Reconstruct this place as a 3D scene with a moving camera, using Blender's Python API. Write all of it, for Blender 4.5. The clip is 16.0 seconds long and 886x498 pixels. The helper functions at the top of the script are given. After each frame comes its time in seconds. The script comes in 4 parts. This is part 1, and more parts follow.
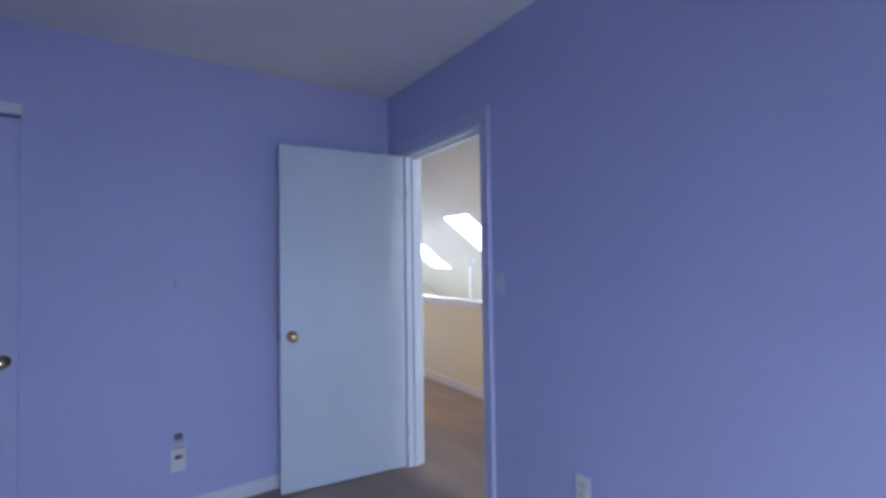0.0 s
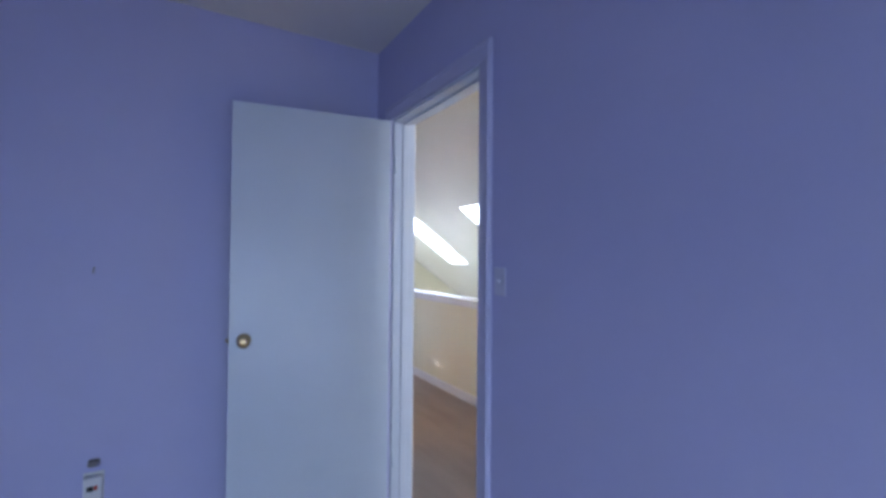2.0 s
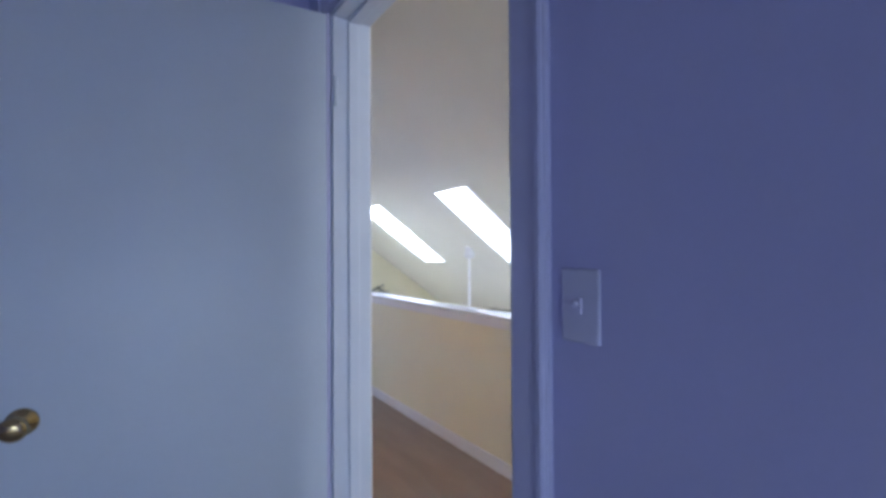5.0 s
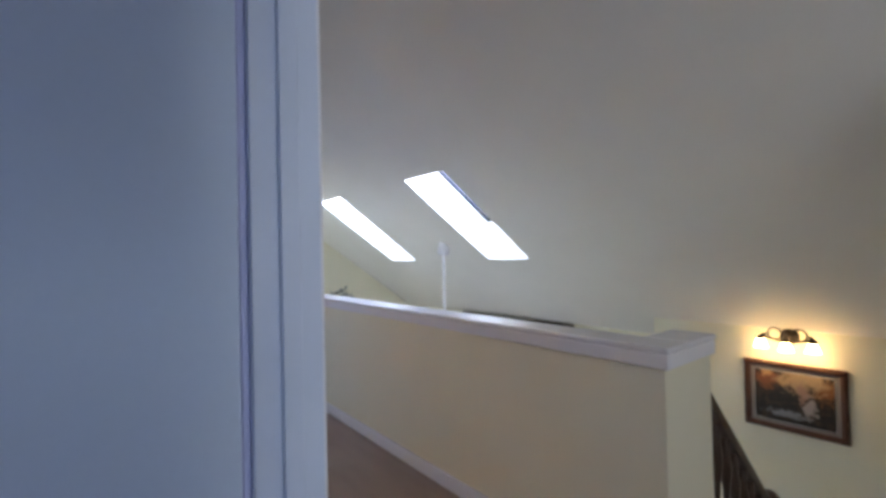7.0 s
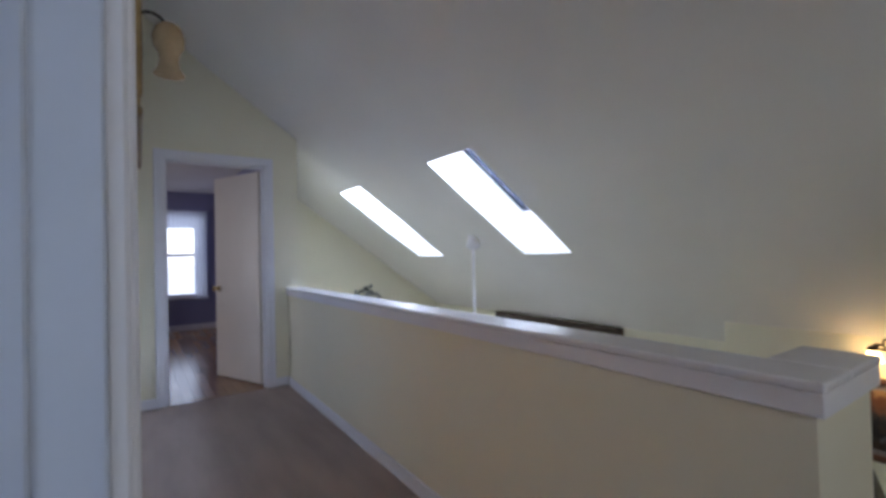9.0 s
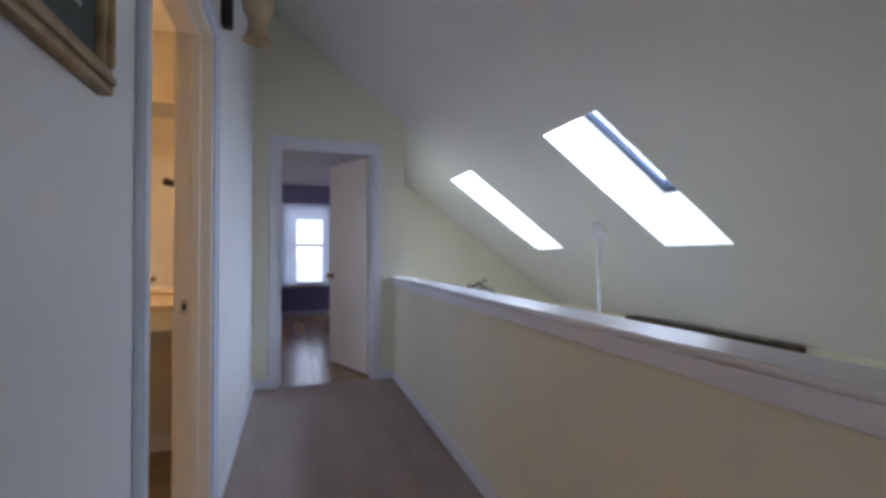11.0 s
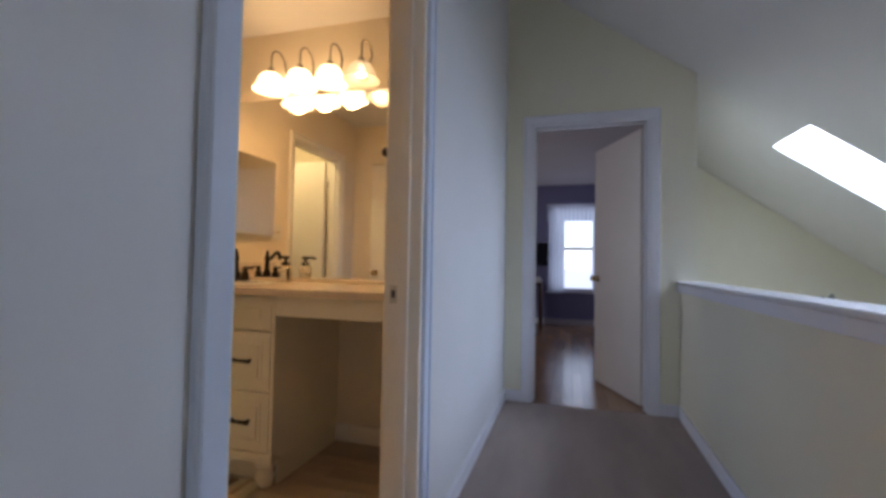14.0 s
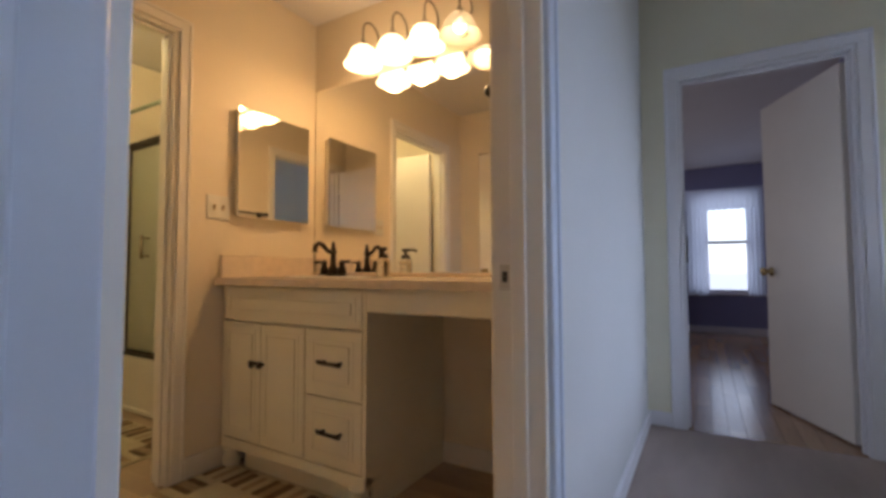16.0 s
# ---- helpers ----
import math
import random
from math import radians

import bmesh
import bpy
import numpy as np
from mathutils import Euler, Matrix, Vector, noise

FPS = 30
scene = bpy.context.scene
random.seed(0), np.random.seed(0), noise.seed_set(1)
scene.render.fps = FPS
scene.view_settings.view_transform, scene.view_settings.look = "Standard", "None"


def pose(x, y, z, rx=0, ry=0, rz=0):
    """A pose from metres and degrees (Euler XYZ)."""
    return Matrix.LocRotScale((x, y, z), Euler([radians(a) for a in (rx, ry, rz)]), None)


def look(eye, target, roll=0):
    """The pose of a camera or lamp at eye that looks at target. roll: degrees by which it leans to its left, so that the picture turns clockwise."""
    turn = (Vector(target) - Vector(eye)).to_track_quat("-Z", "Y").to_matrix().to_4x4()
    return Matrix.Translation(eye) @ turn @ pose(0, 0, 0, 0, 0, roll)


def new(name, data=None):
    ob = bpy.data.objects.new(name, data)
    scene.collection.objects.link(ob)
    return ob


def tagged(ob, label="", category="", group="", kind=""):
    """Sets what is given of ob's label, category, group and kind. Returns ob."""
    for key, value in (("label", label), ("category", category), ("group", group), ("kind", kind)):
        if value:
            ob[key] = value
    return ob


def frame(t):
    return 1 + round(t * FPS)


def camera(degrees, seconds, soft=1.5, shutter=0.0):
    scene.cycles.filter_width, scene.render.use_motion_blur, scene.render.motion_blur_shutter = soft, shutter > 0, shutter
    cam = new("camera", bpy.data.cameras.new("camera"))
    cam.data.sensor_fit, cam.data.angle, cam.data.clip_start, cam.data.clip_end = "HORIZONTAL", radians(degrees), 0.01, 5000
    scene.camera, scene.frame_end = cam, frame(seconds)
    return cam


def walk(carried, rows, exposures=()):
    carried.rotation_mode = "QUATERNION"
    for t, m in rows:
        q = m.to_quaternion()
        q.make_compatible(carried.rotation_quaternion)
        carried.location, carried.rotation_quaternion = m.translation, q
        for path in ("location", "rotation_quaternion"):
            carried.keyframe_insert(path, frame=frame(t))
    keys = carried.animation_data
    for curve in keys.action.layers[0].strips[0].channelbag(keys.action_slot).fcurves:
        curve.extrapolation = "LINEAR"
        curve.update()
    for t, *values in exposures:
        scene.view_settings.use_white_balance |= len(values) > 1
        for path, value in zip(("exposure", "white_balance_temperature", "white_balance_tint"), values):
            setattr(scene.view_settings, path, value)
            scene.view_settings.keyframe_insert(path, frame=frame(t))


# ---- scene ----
cam = camera(89.9, 16.0, soft=3.5)

EXPOSURES = [(0, 1.20), (2, 1.12), (4, 0.98), (6.5, 0.52), (7, 0.34), (7.5, 0.12), (8, 0.0), (10.5, -0.06), (12.5, -0.17), (14, -0.25), (16, -0.31)]
PATH = [
    (0, (-1.589, -2.55, 1.347), (-0.466, -0.896, 1.397), -0.8),
    (0.5, (-1.444, -2.482, 1.341), (-0.347, -0.81, 1.385), -1.4),
    (1, (-1.325, -2.399, 1.318), (-0.265, -0.704, 1.368), -1.1),
    (1.5, (-1.221, -2.282, 1.308), (-0.188, -0.57, 1.349), -0.1),
    (2, (-1.122, -2.161, 1.312), (-0.105, -0.439, 1.349), 0.5),
    (2.5, (-1.005, -2.055, 1.311), (0.011, -0.332, 1.352), -0.1),
    (3, (-0.916, -1.929, 1.3), (0.112, -0.214, 1.337), -0.2),
    (3.5, (-0.845, -1.779, 1.296), (0.184, -0.064, 1.332), -0.0),
    (4, (-0.775, -1.616, 1.302), (0.281, 0.081, 1.344), 0.3),
    (6.5, (-0.44, -0.899, 1.268), (0.79, 0.679, 1.282), -1.5),
    (7, (-0.37, -0.781, 1.253), (0.887, 0.774, 1.282), -1.3),
    (7.5, (-0.282, -0.659, 1.239), (0.986, 0.888, 1.261), -1.4),
    (8, (-0.194, -0.568, 1.229), (1.066, 0.985, 1.254), -1.5),
    (10.5, (0.235, -0.161, 1.15), (0.998, 1.688, 1.177), -0.3),
    (11, (0.295, -0.073, 1.129), (0.932, 1.822, 1.157), 0.0),
    (11.5, (0.362, 0.006, 1.1), (0.838, 1.948, 1.122), 0.3),
    (12, (0.396, 0.109, 1.076), (0.689, 2.087, 1.096), 0.2),
    (12.5, (0.446, 0.208, 1.065), (0.54, 2.206, 1.084), -0.2),
    (13, (0.487, 0.317, 1.054), (0.364, 2.313, 1.088), -0.2),
    (13.5, (0.472, 0.438, 1.048), (0.111, 2.405, 1.096), 0.5),
    (14, (0.451, 0.566, 1.028), (-0.103, 2.487, 1.091), 1.0),
    (14.5, (0.438, 0.678, 1.016), (-0.286, 2.542, 1.063), 0.9),
    (15, (0.406, 0.784, 0.993), (-0.465, 2.584, 1.018), 0.6),
    (15.5, (0.344, 0.895, 0.973), (-0.598, 2.659, 1.017), 0.1),
    (16, (0.287, 0.975, 0.939), (-0.726, 2.696, 1.03), -0.2),
]
walk(cam, [(t, look(eye, target, roll)) for t, eye, target, roll in PATH], EXPOSURES)

# ---- world, daylight, exposure ----
world = bpy.data.worlds.new("sky")
scene.world = world
world.use_nodes = True
wn = world.node_tree.nodes
sky = wn.new("ShaderNodeTexSky")
sky.sky_type = "NISHITA"
sky.sun_disc = False
sky.sun_elevation = radians(42)
sky.sun_rotation = radians(200)
world.node_tree.links.new(sky.outputs["Color"], wn["Background"].inputs["Color"])
wn["Background"].inputs["Strength"].default_value = 0.12

sun = new("sun", bpy.data.lights.new("sun", "SUN"))
sun.data.energy, sun.data.angle, sun.data.color = 0.6, radians(25), (1.0, 0.96, 0.9)
sun.matrix_world = pose(0, 0, 12, 48, 0, 20)


def area(name, m, w, h, power, colour):
    ob = new(name, bpy.data.lights.new(name, "AREA"))
    ob.data.shape, ob.data.size, ob.data.size_y = "RECTANGLE", w, h
    ob.data.energy, ob.data.color = power, colour
    ob.matrix_world = m
    return ob


def bulb(name, x, y, z, power, colour, radius=0.03):
    ob = new(name, bpy.data.lights.new(name, "POINT"))
    ob.data.energy, ob.data.color, ob.data.shadow_soft_size = power, colour, radius
    ob.matrix_world = pose(x, y, z)
    return ob


# roof slope: height of the ceiling at x
def roof(x):
    return 1.937 - 0.708 * (x - 1.888)


SLOPE = math.degrees(math.atan(0.708))
SKYLIGHTS = ((1.996, 2.545), (3.853, 4.397))
SKY_X0, SKY_X1, SHAFT = 1.888, 2.934, 0.40
GREAT_X = 4.02
for ya, yb in SKYLIGHTS:
    cx = (SKY_X0 + SKY_X1) / 2
    area("skylight_daylight", pose(cx, (ya + yb) / 2, roof(cx) + SHAFT + 0.10, 0, SLOPE, 0), 1.25, 0.54, 60, (0.575, 0.705, 1.0))
area("bedroom_window_daylight", pose(-1.6, -4.50, 0.85, 33, 0, -30), 1.4, 0.9, 34, (0.495, 0.69, 0.985))
area("far_window_daylight", pose(0.53, 8.65, 1.315, -90, 0, 0), 0.86, 1.45, 6.8, (0.68, 0.74, 1.0))
# Added warm fill from the unseen lower room, for the sloped ceiling.
area("great_room_warm_fill", pose(2.6, -2.46, -1.0, 90, 0, 0), 1.6, 1.4, 9, (1.0, 0.87, 0.72))
# Added fill in an unseen east opening, to lift hall and ceiling.
area("great_room_east_fill", pose(GREAT_X + 0.10, 3.1, -1.1, 90, 0, 90), 1.8, 1.5, 8, (0.56, 0.69, 1.0))
# Added fill for the half wall; no landing window is in view.
area("landing_fill", pose(0.30, -2.46, 1.45, 90, 0, -18), 0.5, 1.1, 8.5, (0.76, 0.84, 0.98))
# Added fill that brightens the far door; its window is out of view.
area("far_room_side_fill", pose(-2.52, 5.9, 1.35, 90, 0, -90), 1.2, 1.2, 17, (1.0, 0.92, 0.93))


# ---- materials ----
def material(name, colour, rough=0.6, vary=0.06, scale=6.0, bump=0.1, bump_scale=120.0, metal=0.0, dark=None, stretch=(1, 1, 1), random_tint=0.0):
    m = bpy.data.materials.new(name)
    m.use_nodes = True
    n, l = m.node_tree.nodes, m.node_tree.links
    b = n["Principled BSDF"]
    b.inputs["Roughness"].default_value = rough
    b.inputs["Metallic"].default_value = metal
    co = n.new("ShaderNodeTexCoord")
    mp = n.new("ShaderNodeMapping")
    mp.inputs["Scale"].default_value = stretch
    l.new(co.outputs["Object"], mp.inputs["Vector"])
    big = n.new("ShaderNodeTexNoise")
    big.inputs["Scale"].default_value, big.inputs["Detail"].default_value = scale, 6
    fine = n.new("ShaderNodeTexNoise")
    fine.inputs["Scale"].default_value, fine.inputs["Detail"].default_value = bump_scale, 3
    l.new(mp.outputs["Vector"], big.inputs["Vector"])
    l.new(mp.outputs["Vector"], fine.inputs["Vector"])
    ramp = n.new("ShaderNodeValToRGB")
    low = dark or tuple(c * (1 - 2 * vary) for c in colour)
    ramp.color_ramp.elements[0].position, ramp.color_ramp.elements[0].color = 0.3, (*low, 1)
    ramp.color_ramp.elements[1].position, ramp.color_ramp.elements[1].color = 0.68, (*colour, 1)
    mixv = n.new("ShaderNodeMath")
    mixv.operation = "MULTIPLY_ADD"
    mixv.inputs[1].default_value = 0.25
    l.new(fine.outputs["Fac"], mixv.inputs[0])
    half = n.new("ShaderNodeMath")
    half.operation = "MULTIPLY"
    half.inputs[1].default_value = 0.75
    l.new(big.outputs["Fac"], half.inputs[0])
    l.new(half.outputs[0], mixv.inputs[2])
    l.new(mixv.outputs[0], ramp.inputs["Fac"])
    out = ramp.outputs["Color"]
    if random_tint:
        info = n.new("ShaderNodeObjectInfo")
        hsv = n.new("ShaderNodeHueSaturation")
        rng = n.new("ShaderNodeMapRange")
        rng.inputs["To Min"].default_value, rng.inputs["To Max"].default_value = 1 - random_tint, 1 + random_tint
        l.new(info.outputs["Random"], rng.inputs["Value"])
        l.new(rng.outputs["Result"], hsv.inputs["Value"])
        l.new(out, hsv.inputs["Color"])
        out = hsv.outputs["Color"]
    l.new(out, b.inputs["Base Color"])
    if bump:
        bp = n.new("ShaderNodeBump")
        bp.inputs["Strength"].default_value, bp.inputs["Distance"].default_value = bump, 0.01
        l.new(fine.outputs["Fac"], bp.inputs["Height"])
        l.new(bp.outputs["Normal"], b.inputs["Normal"])
    return m


def glass(name, colour=(1, 1, 1), rough=0.0):
    m = bpy.data.materials.new(name)
    m.use_nodes = True
    b = m.node_tree.nodes["Principled BSDF"]
    b.inputs["Base Color"].default_value = (*colour, 1)
    b.inputs["Roughness"].default_value = rough
    b.inputs["Transmission Weight"].default_value = 1.0
    b.inputs["IOR"].default_value = 1.45
    return m


def glowing(name, colour, strength, base=(0.9, 0.85, 0.75)):
    m = material(name, base, 0.35, 0.02, 20, 0.0)
    b = m.node_tree.nodes["Principled BSDF"]
    b.inputs["Emission Color"].default_value = (*colour, 1)
    b.inputs["Emission Strength"].default_value = strength
    return m


LAVENDER = material("lavender_paint", (0.515, 0.52, 0.79), 0.55, 0.03, 1.6, 0.045, 190)
CREAM = material("cream_paint", (0.83, 0.79, 0.63), 0.55, 0.025, 1.4, 0.045, 190)
HALL_WHITE = material("pale_white_paint", (0.765, 0.765, 0.765), 0.55, 0.025, 1.4, 0.045, 190)
WHITE_CEILING = material("ceiling_paint", (0.82, 0.80, 0.79), 0.8, 0.03, 1.8, 0.12, 90)
SLOPE_PAINT = material("slope_paint", (0.825, 0.797, 0.74), 0.75, 0.03, 1.6, 0.10, 120)
CAP_PAINT = material("gloss_cap_paint", (0.80, 0.80, 0.85), 0.2, 0.02, 4, 0.012, 30)
TRIM = material("trim_paint", (0.81, 0.805, 0.85), 0.5, 0.02, 4, 0.04, 60)
LAVENDER_TRIM = material("lavender_trim_paint", (0.56, 0.56, 0.81), 0.45, 0.02, 4, 0.04, 60)
# White trim in shade: the shade is mixed into this greyed lavender.
SHADED_CASING = material("shaded_lavender_casing", (0.565, 0.57, 0.78), 0.45, 0.02, 4, 0.04, 60)
# White trim darkened and blued: shade and daylight are put into the colour.
SHADED_TRIM = material("shaded_trim_paint", (0.66, 0.715, 0.83), 0.42, 0.02, 4, 0.04, 60)
# Trim warmed as by the bath lamps; the lamplight is in the colour.
LAMPLIT_TRIM = material("lamplit_trim_paint", (0.85, 0.82, 0.77), 0.45, 0.02, 4, 0.04, 60)
SWITCH_PAINT = material("greyed_switch_paint", (0.62, 0.63, 0.80), 0.4, 0.02, 20, 0.0)
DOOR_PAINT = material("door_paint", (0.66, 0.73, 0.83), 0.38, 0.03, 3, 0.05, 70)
IVORY_DOOR = material("ivory_door_paint", (0.86, 0.81, 0.75), 0.38, 0.03, 3, 0.05, 70)
BATH_PAINT = material("bath_paint", (0.84, 0.75, 0.61), 0.5, 0.03, 1.6, 0.045, 190)
GREY_BLUE = material("grey_blue_paint", (0.27, 0.275, 0.45), 0.55, 0.04, 1.6, 0.04, 190)
CARPET = material("taupe_carpet", (0.60, 0.475, 0.43), 0.95, 0.16, 3.2, 0.9, 420)
HALL_CARPET = material("vacuumed_taupe_carpet", (0.51, 0.41, 0.365), 0.95, 0.13, 6.0, 0.9, 420, stretch=(1, 0.22, 1))
PLANK = material("oak_plank", (0.46, 0.27, 0.15), 0.19, 0.22, 5, 0.03, 60, stretch=(1, 0.12, 1), random_tint=0.18)
VINYL = material("brown_vinyl_plank", (0.54, 0.40, 0.29), 0.4, 0.2, 6, 0.06, 80, stretch=(0.15, 1, 1), random_tint=0.14)
GROUT = material("dark_joint", (0.08, 0.06, 0.05), 0.9, 0.1, 20, 0.1, 80)
BRASS = material("aged_brass", (0.62, 0.48, 0.26), 0.22, 0.12, 40, 0.03, 200, metal=1.0)
BRONZE = material("dark_bronze", (0.055, 0.042, 0.035), 0.38, 0.25, 30, 0.05, 200, metal=0.7)
NICKEL = material("brushed_nickel", (0.55, 0.48, 0.38), 0.25, 0.08, 40, 0.03, 200, metal=1.0)
DARK_NICKEL = material("aged_nickel", (0.30, 0.25, 0.19), 0.3, 0.1, 40, 0.03, 200, metal=1.0)
STEEL = material("hinge_steel", (0.60, 0.58, 0.54), 0.3, 0.08, 40, 0.03, 200, metal=1.0)
VANITY = material("cream_lacquer", (0.88, 0.83, 0.69), 0.35, 0.03, 5, 0.03, 80)
COUNTER = material("beige_stone", (0.78, 0.66, 0.54), 0.22, 0.08, 26, 0.02, 200)
MIRROR = material("silvered_mirror", (0.93, 0.93, 0.91), 0.015, 0.0, 4, 0.0, 80, metal=1.0)
PANE = glass("clear_glass")
OBSCURE = glass("obscure_glass", (0.62, 0.67, 0.58), 0.3)
OBSCURE.node_tree.nodes["Principled BSDF"].inputs["Transmission Weight"].default_value = 0.5
SHEER = material("sheer_fabric", (0.85, 0.87, 0.9), 0.9, 0.05, 20, 0.2, 300)
SHEER.node_tree.nodes["Principled BSDF"].inputs["Transmission Weight"].default_value = 0.0
sh = SHEER.node_tree
trans = sh.nodes.new("ShaderNodeBsdfTranslucent")
trans.inputs["Color"].default_value = (0.8, 0.84, 0.92, 1)
mix = sh.nodes.new("ShaderNodeMixShader")
mix.inputs["Fac"].default_value = 0.75
sh.links.new(sh.nodes["Principled BSDF"].outputs["BSDF"], mix.inputs[1])
sh.links.new(trans.outputs["BSDF"], mix.inputs[2])
sh.links.new(mix.outputs["Shader"], sh.nodes["Material Output"].inputs["Surface"])
PLASTIC = material("ivory_plastic", (0.78, 0.76, 0.68), 0.35, 0.02, 20, 0.0)
WHITE_PLASTIC = material("white_plastic", (0.80, 0.80, 0.80), 0.35, 0.02, 20, 0.0)
BLACK_PLASTIC = material("black_plastic", (0.02, 0.02, 0.022), 0.35, 0.1, 20, 0.0)
RED = material("red_plastic", (0.55, 0.06, 0.04), 0.4, 0.1, 20, 0.0)
GILT = material("worn_gilt_wood", (0.42, 0.29, 0.13), 0.38, 0.2, 18, 0.1, 90, dark=(0.17, 0.10, 0.045))
REDWOOD = material("cherry_frame_wood", (0.095, 0.036, 0.022), 0.35, 0.2, 14, 0.08, 90, stretch=(1, 0.2, 1))
DARKWOOD = material("dark_stained_wood", (0.075, 0.042, 0.028), 0.4, 0.25, 14, 0.08, 90, stretch=(1, 1, 0.2))
RUSTIC = material("rustic_timber", (0.13, 0.085, 0.06), 0.8, 0.35, 9, 0.7, 40, stretch=(1, 0.15, 1))
MAT_GREEN = material("dark_green_mount", (0.05, 0.065, 0.055), 0.7, 0.1, 12, 0.1, 200)
MAT_GREY = material("grey_mount", (0.22, 0.20, 0.205), 0.7, 0.05, 12, 0.1, 200)
PRINT = material("pale_print", (0.55, 0.58, 0.60), 0.5, 0.3, 9, 0.0, 60, dark=(0.16, 0.19, 0.20))
AMBER = material("amber_glass", (0.62, 0.47, 0.29), 0.25, 0.12, 14, 0.0, 60)
SHADE_LIT = glowing("lit_frosted_glass", (1.0, 0.79, 0.53), 2.4)
SHADE_BOWL = glowing("lit_bowl_glass", (1.0, 0.80, 0.50), 5.0)
SHADE_DIM = glowing("dim_frosted_glass", (1.0, 0.70, 0.40), 0.35)
SHADE_LIT_STAIR = glowing("lit_stair_glass", (1.0, 0.66, 0.30), 13.0)


def let_through(mat, share):
    """Thin glass: a share of the light passes straight through."""
    tree = mat.node_tree
    clear = tree.nodes.new("ShaderNodeBsdfTransparent")
    veil = tree.nodes.new("ShaderNodeMixShader")
    veil.inputs["Fac"].default_value = share
    tree.links.new(tree.nodes["Principled BSDF"].outputs["BSDF"], veil.inputs[1])
    tree.links.new(clear.outputs["BSDF"], veil.inputs[2])
    tree.links.new(veil.outputs["Shader"], tree.nodes["Material Output"].inputs["Surface"])


let_through(SHADE_DIM, 0.4)
let_through(SHADE_LIT, 0.45)
let_through(SHADE_LIT_STAIR, 0.35)
BULB_GLASS = glowing("lit_bulb_glass", (1.0, 0.80, 0.52), 9.0)
PORCELAIN = material("white_enamel", (0.82, 0.80, 0.74), 0.15, 0.02, 6, 0.0)
RUG_CREAM = material("cream_rug", (0.66, 0.58, 0.42), 0.95, 0.1, 14, 0.8, 300)
RUG_BROWN = material("brown_rug", (0.20, 0.13, 0.085), 0.95, 0.15, 14, 0.8, 300)
RUG_TAN = material("tan_rug", (0.46, 0.35, 0.24), 0.95, 0.12, 14, 0.8, 300)
SASH = material("blue_grey_sash", (0.03, 0.04, 0.07), 0.5, 0.1, 20, 0.03)
SASH_BEAD = material("pale_blue_bead", (0.12, 0.16, 0.25), 0.5, 0.1, 20, 0.03)
LEAFMETAL = material("verdigris_metal", (0.42, 0.42, 0.38), 0.5, 0.35, 9, 0.2, 90, dark=(0.06, 0.065, 0.06))
GREEN_METAL = material("pale_green_metal", (0.42, 0.55, 0.42), 0.35, 0.08, 20, 0.02)
SOAP = glass("soap_bottle_glass", (0.82, 0.78, 0.70), 0.03)
SCREEN = material("dark_screen", (0.012, 0.013, 0.016), 0.15, 0.1, 10, 0.0)
ROOFING = material("roof_shingle_grey", (0.09, 0.085, 0.08), 0.9, 0.2, 6, 0.4, 40)
LAWN = material("lawn", (0.06, 0.10, 0.035), 0.95, 0.3, 0.6, 0.6, 30)


# ---- mesh helpers ----
def box(bm, x0, y0, z0, x1, y1, z1, bevel=0.0, seg=1):
    v = [bm.verts.new((x, y, z)) for x in (x0, x1) for y in (y0, y1) for z in (z0, z1)]
    faces = [bm.faces.new([v[i] for i in q]) for q in ((0, 1, 3, 2), (4, 6, 7, 5), (0, 4, 5, 1), (2, 3, 7, 6), (0, 2, 6, 4), (1, 5, 7, 3))]
    if bevel:
        edges = list({e for f in faces for e in f.edges})
        bmesh.ops.bevel(bm, geom=edges, offset=bevel, segments=seg, profile=0.5, affect="EDGES")
    return bm


def lathe(bm, profile, centre=(0, 0, 0), axis="z", seg=24):
    """Turns a list of (radius, height) round an axis."""
    cx, cy, cz = centre
    rings = []
    for r, h in profile:
        ring = []
        for i in range(seg):
            a = 2 * math.pi * i / seg
            c, s = r * math.cos(a), r * math.sin(a)
            p = {"z": (c, s, h), "x": (h, c, s), "y": (s, h, c)}[axis]
            ring.append(bm.verts.new((cx + p[0], cy + p[1], cz + p[2])))
        rings.append(ring)
    for a, b in zip(rings, rings[1:]):
        for i in range(seg):
            bm.faces.new((a[i], a[(i + 1) % seg], b[(i + 1) % seg], b[i])).smooth = True
    for ring, r in ((rings[0], profile[0][0]), (rings[-1], profile[-1][0])):
        if r > 1e-4:
            bm.faces.new(ring if ring is rings[-1] else ring[::-1])
    return bm


def tube(bm, points, radius, seg=10):
    """A round bar swept along points."""
    pts = [Vector(p) for p in points]
    rings = []
    side = None
    for i, p in enumerate(pts):
        d = (pts[min(i + 1, len(pts) - 1)] - pts[max(i - 1, 0)]).normalized()
        if side is None:
            side = d.orthogonal().normalized()
        side = (side - d * side.dot(d)).normalized()
        up = d.cross(side)
        r = radius[i] if isinstance(radius, (list, tuple)) else radius
        rings.append([bm.verts.new(p + (side * math.cos(a) + up * math.sin(a)) * r) for a in (2 * math.pi * k / seg for k in range(seg))])
    for a, b in zip(rings, rings[1:]):
        for i in range(seg):
            bm.faces.new((a[i], a[(i + 1) % seg], b[(i + 1) % seg], b[i])).smooth = True
    bm.faces.new(rings[0][::-1])
    bm.faces.new(rings[-1])
    return bm


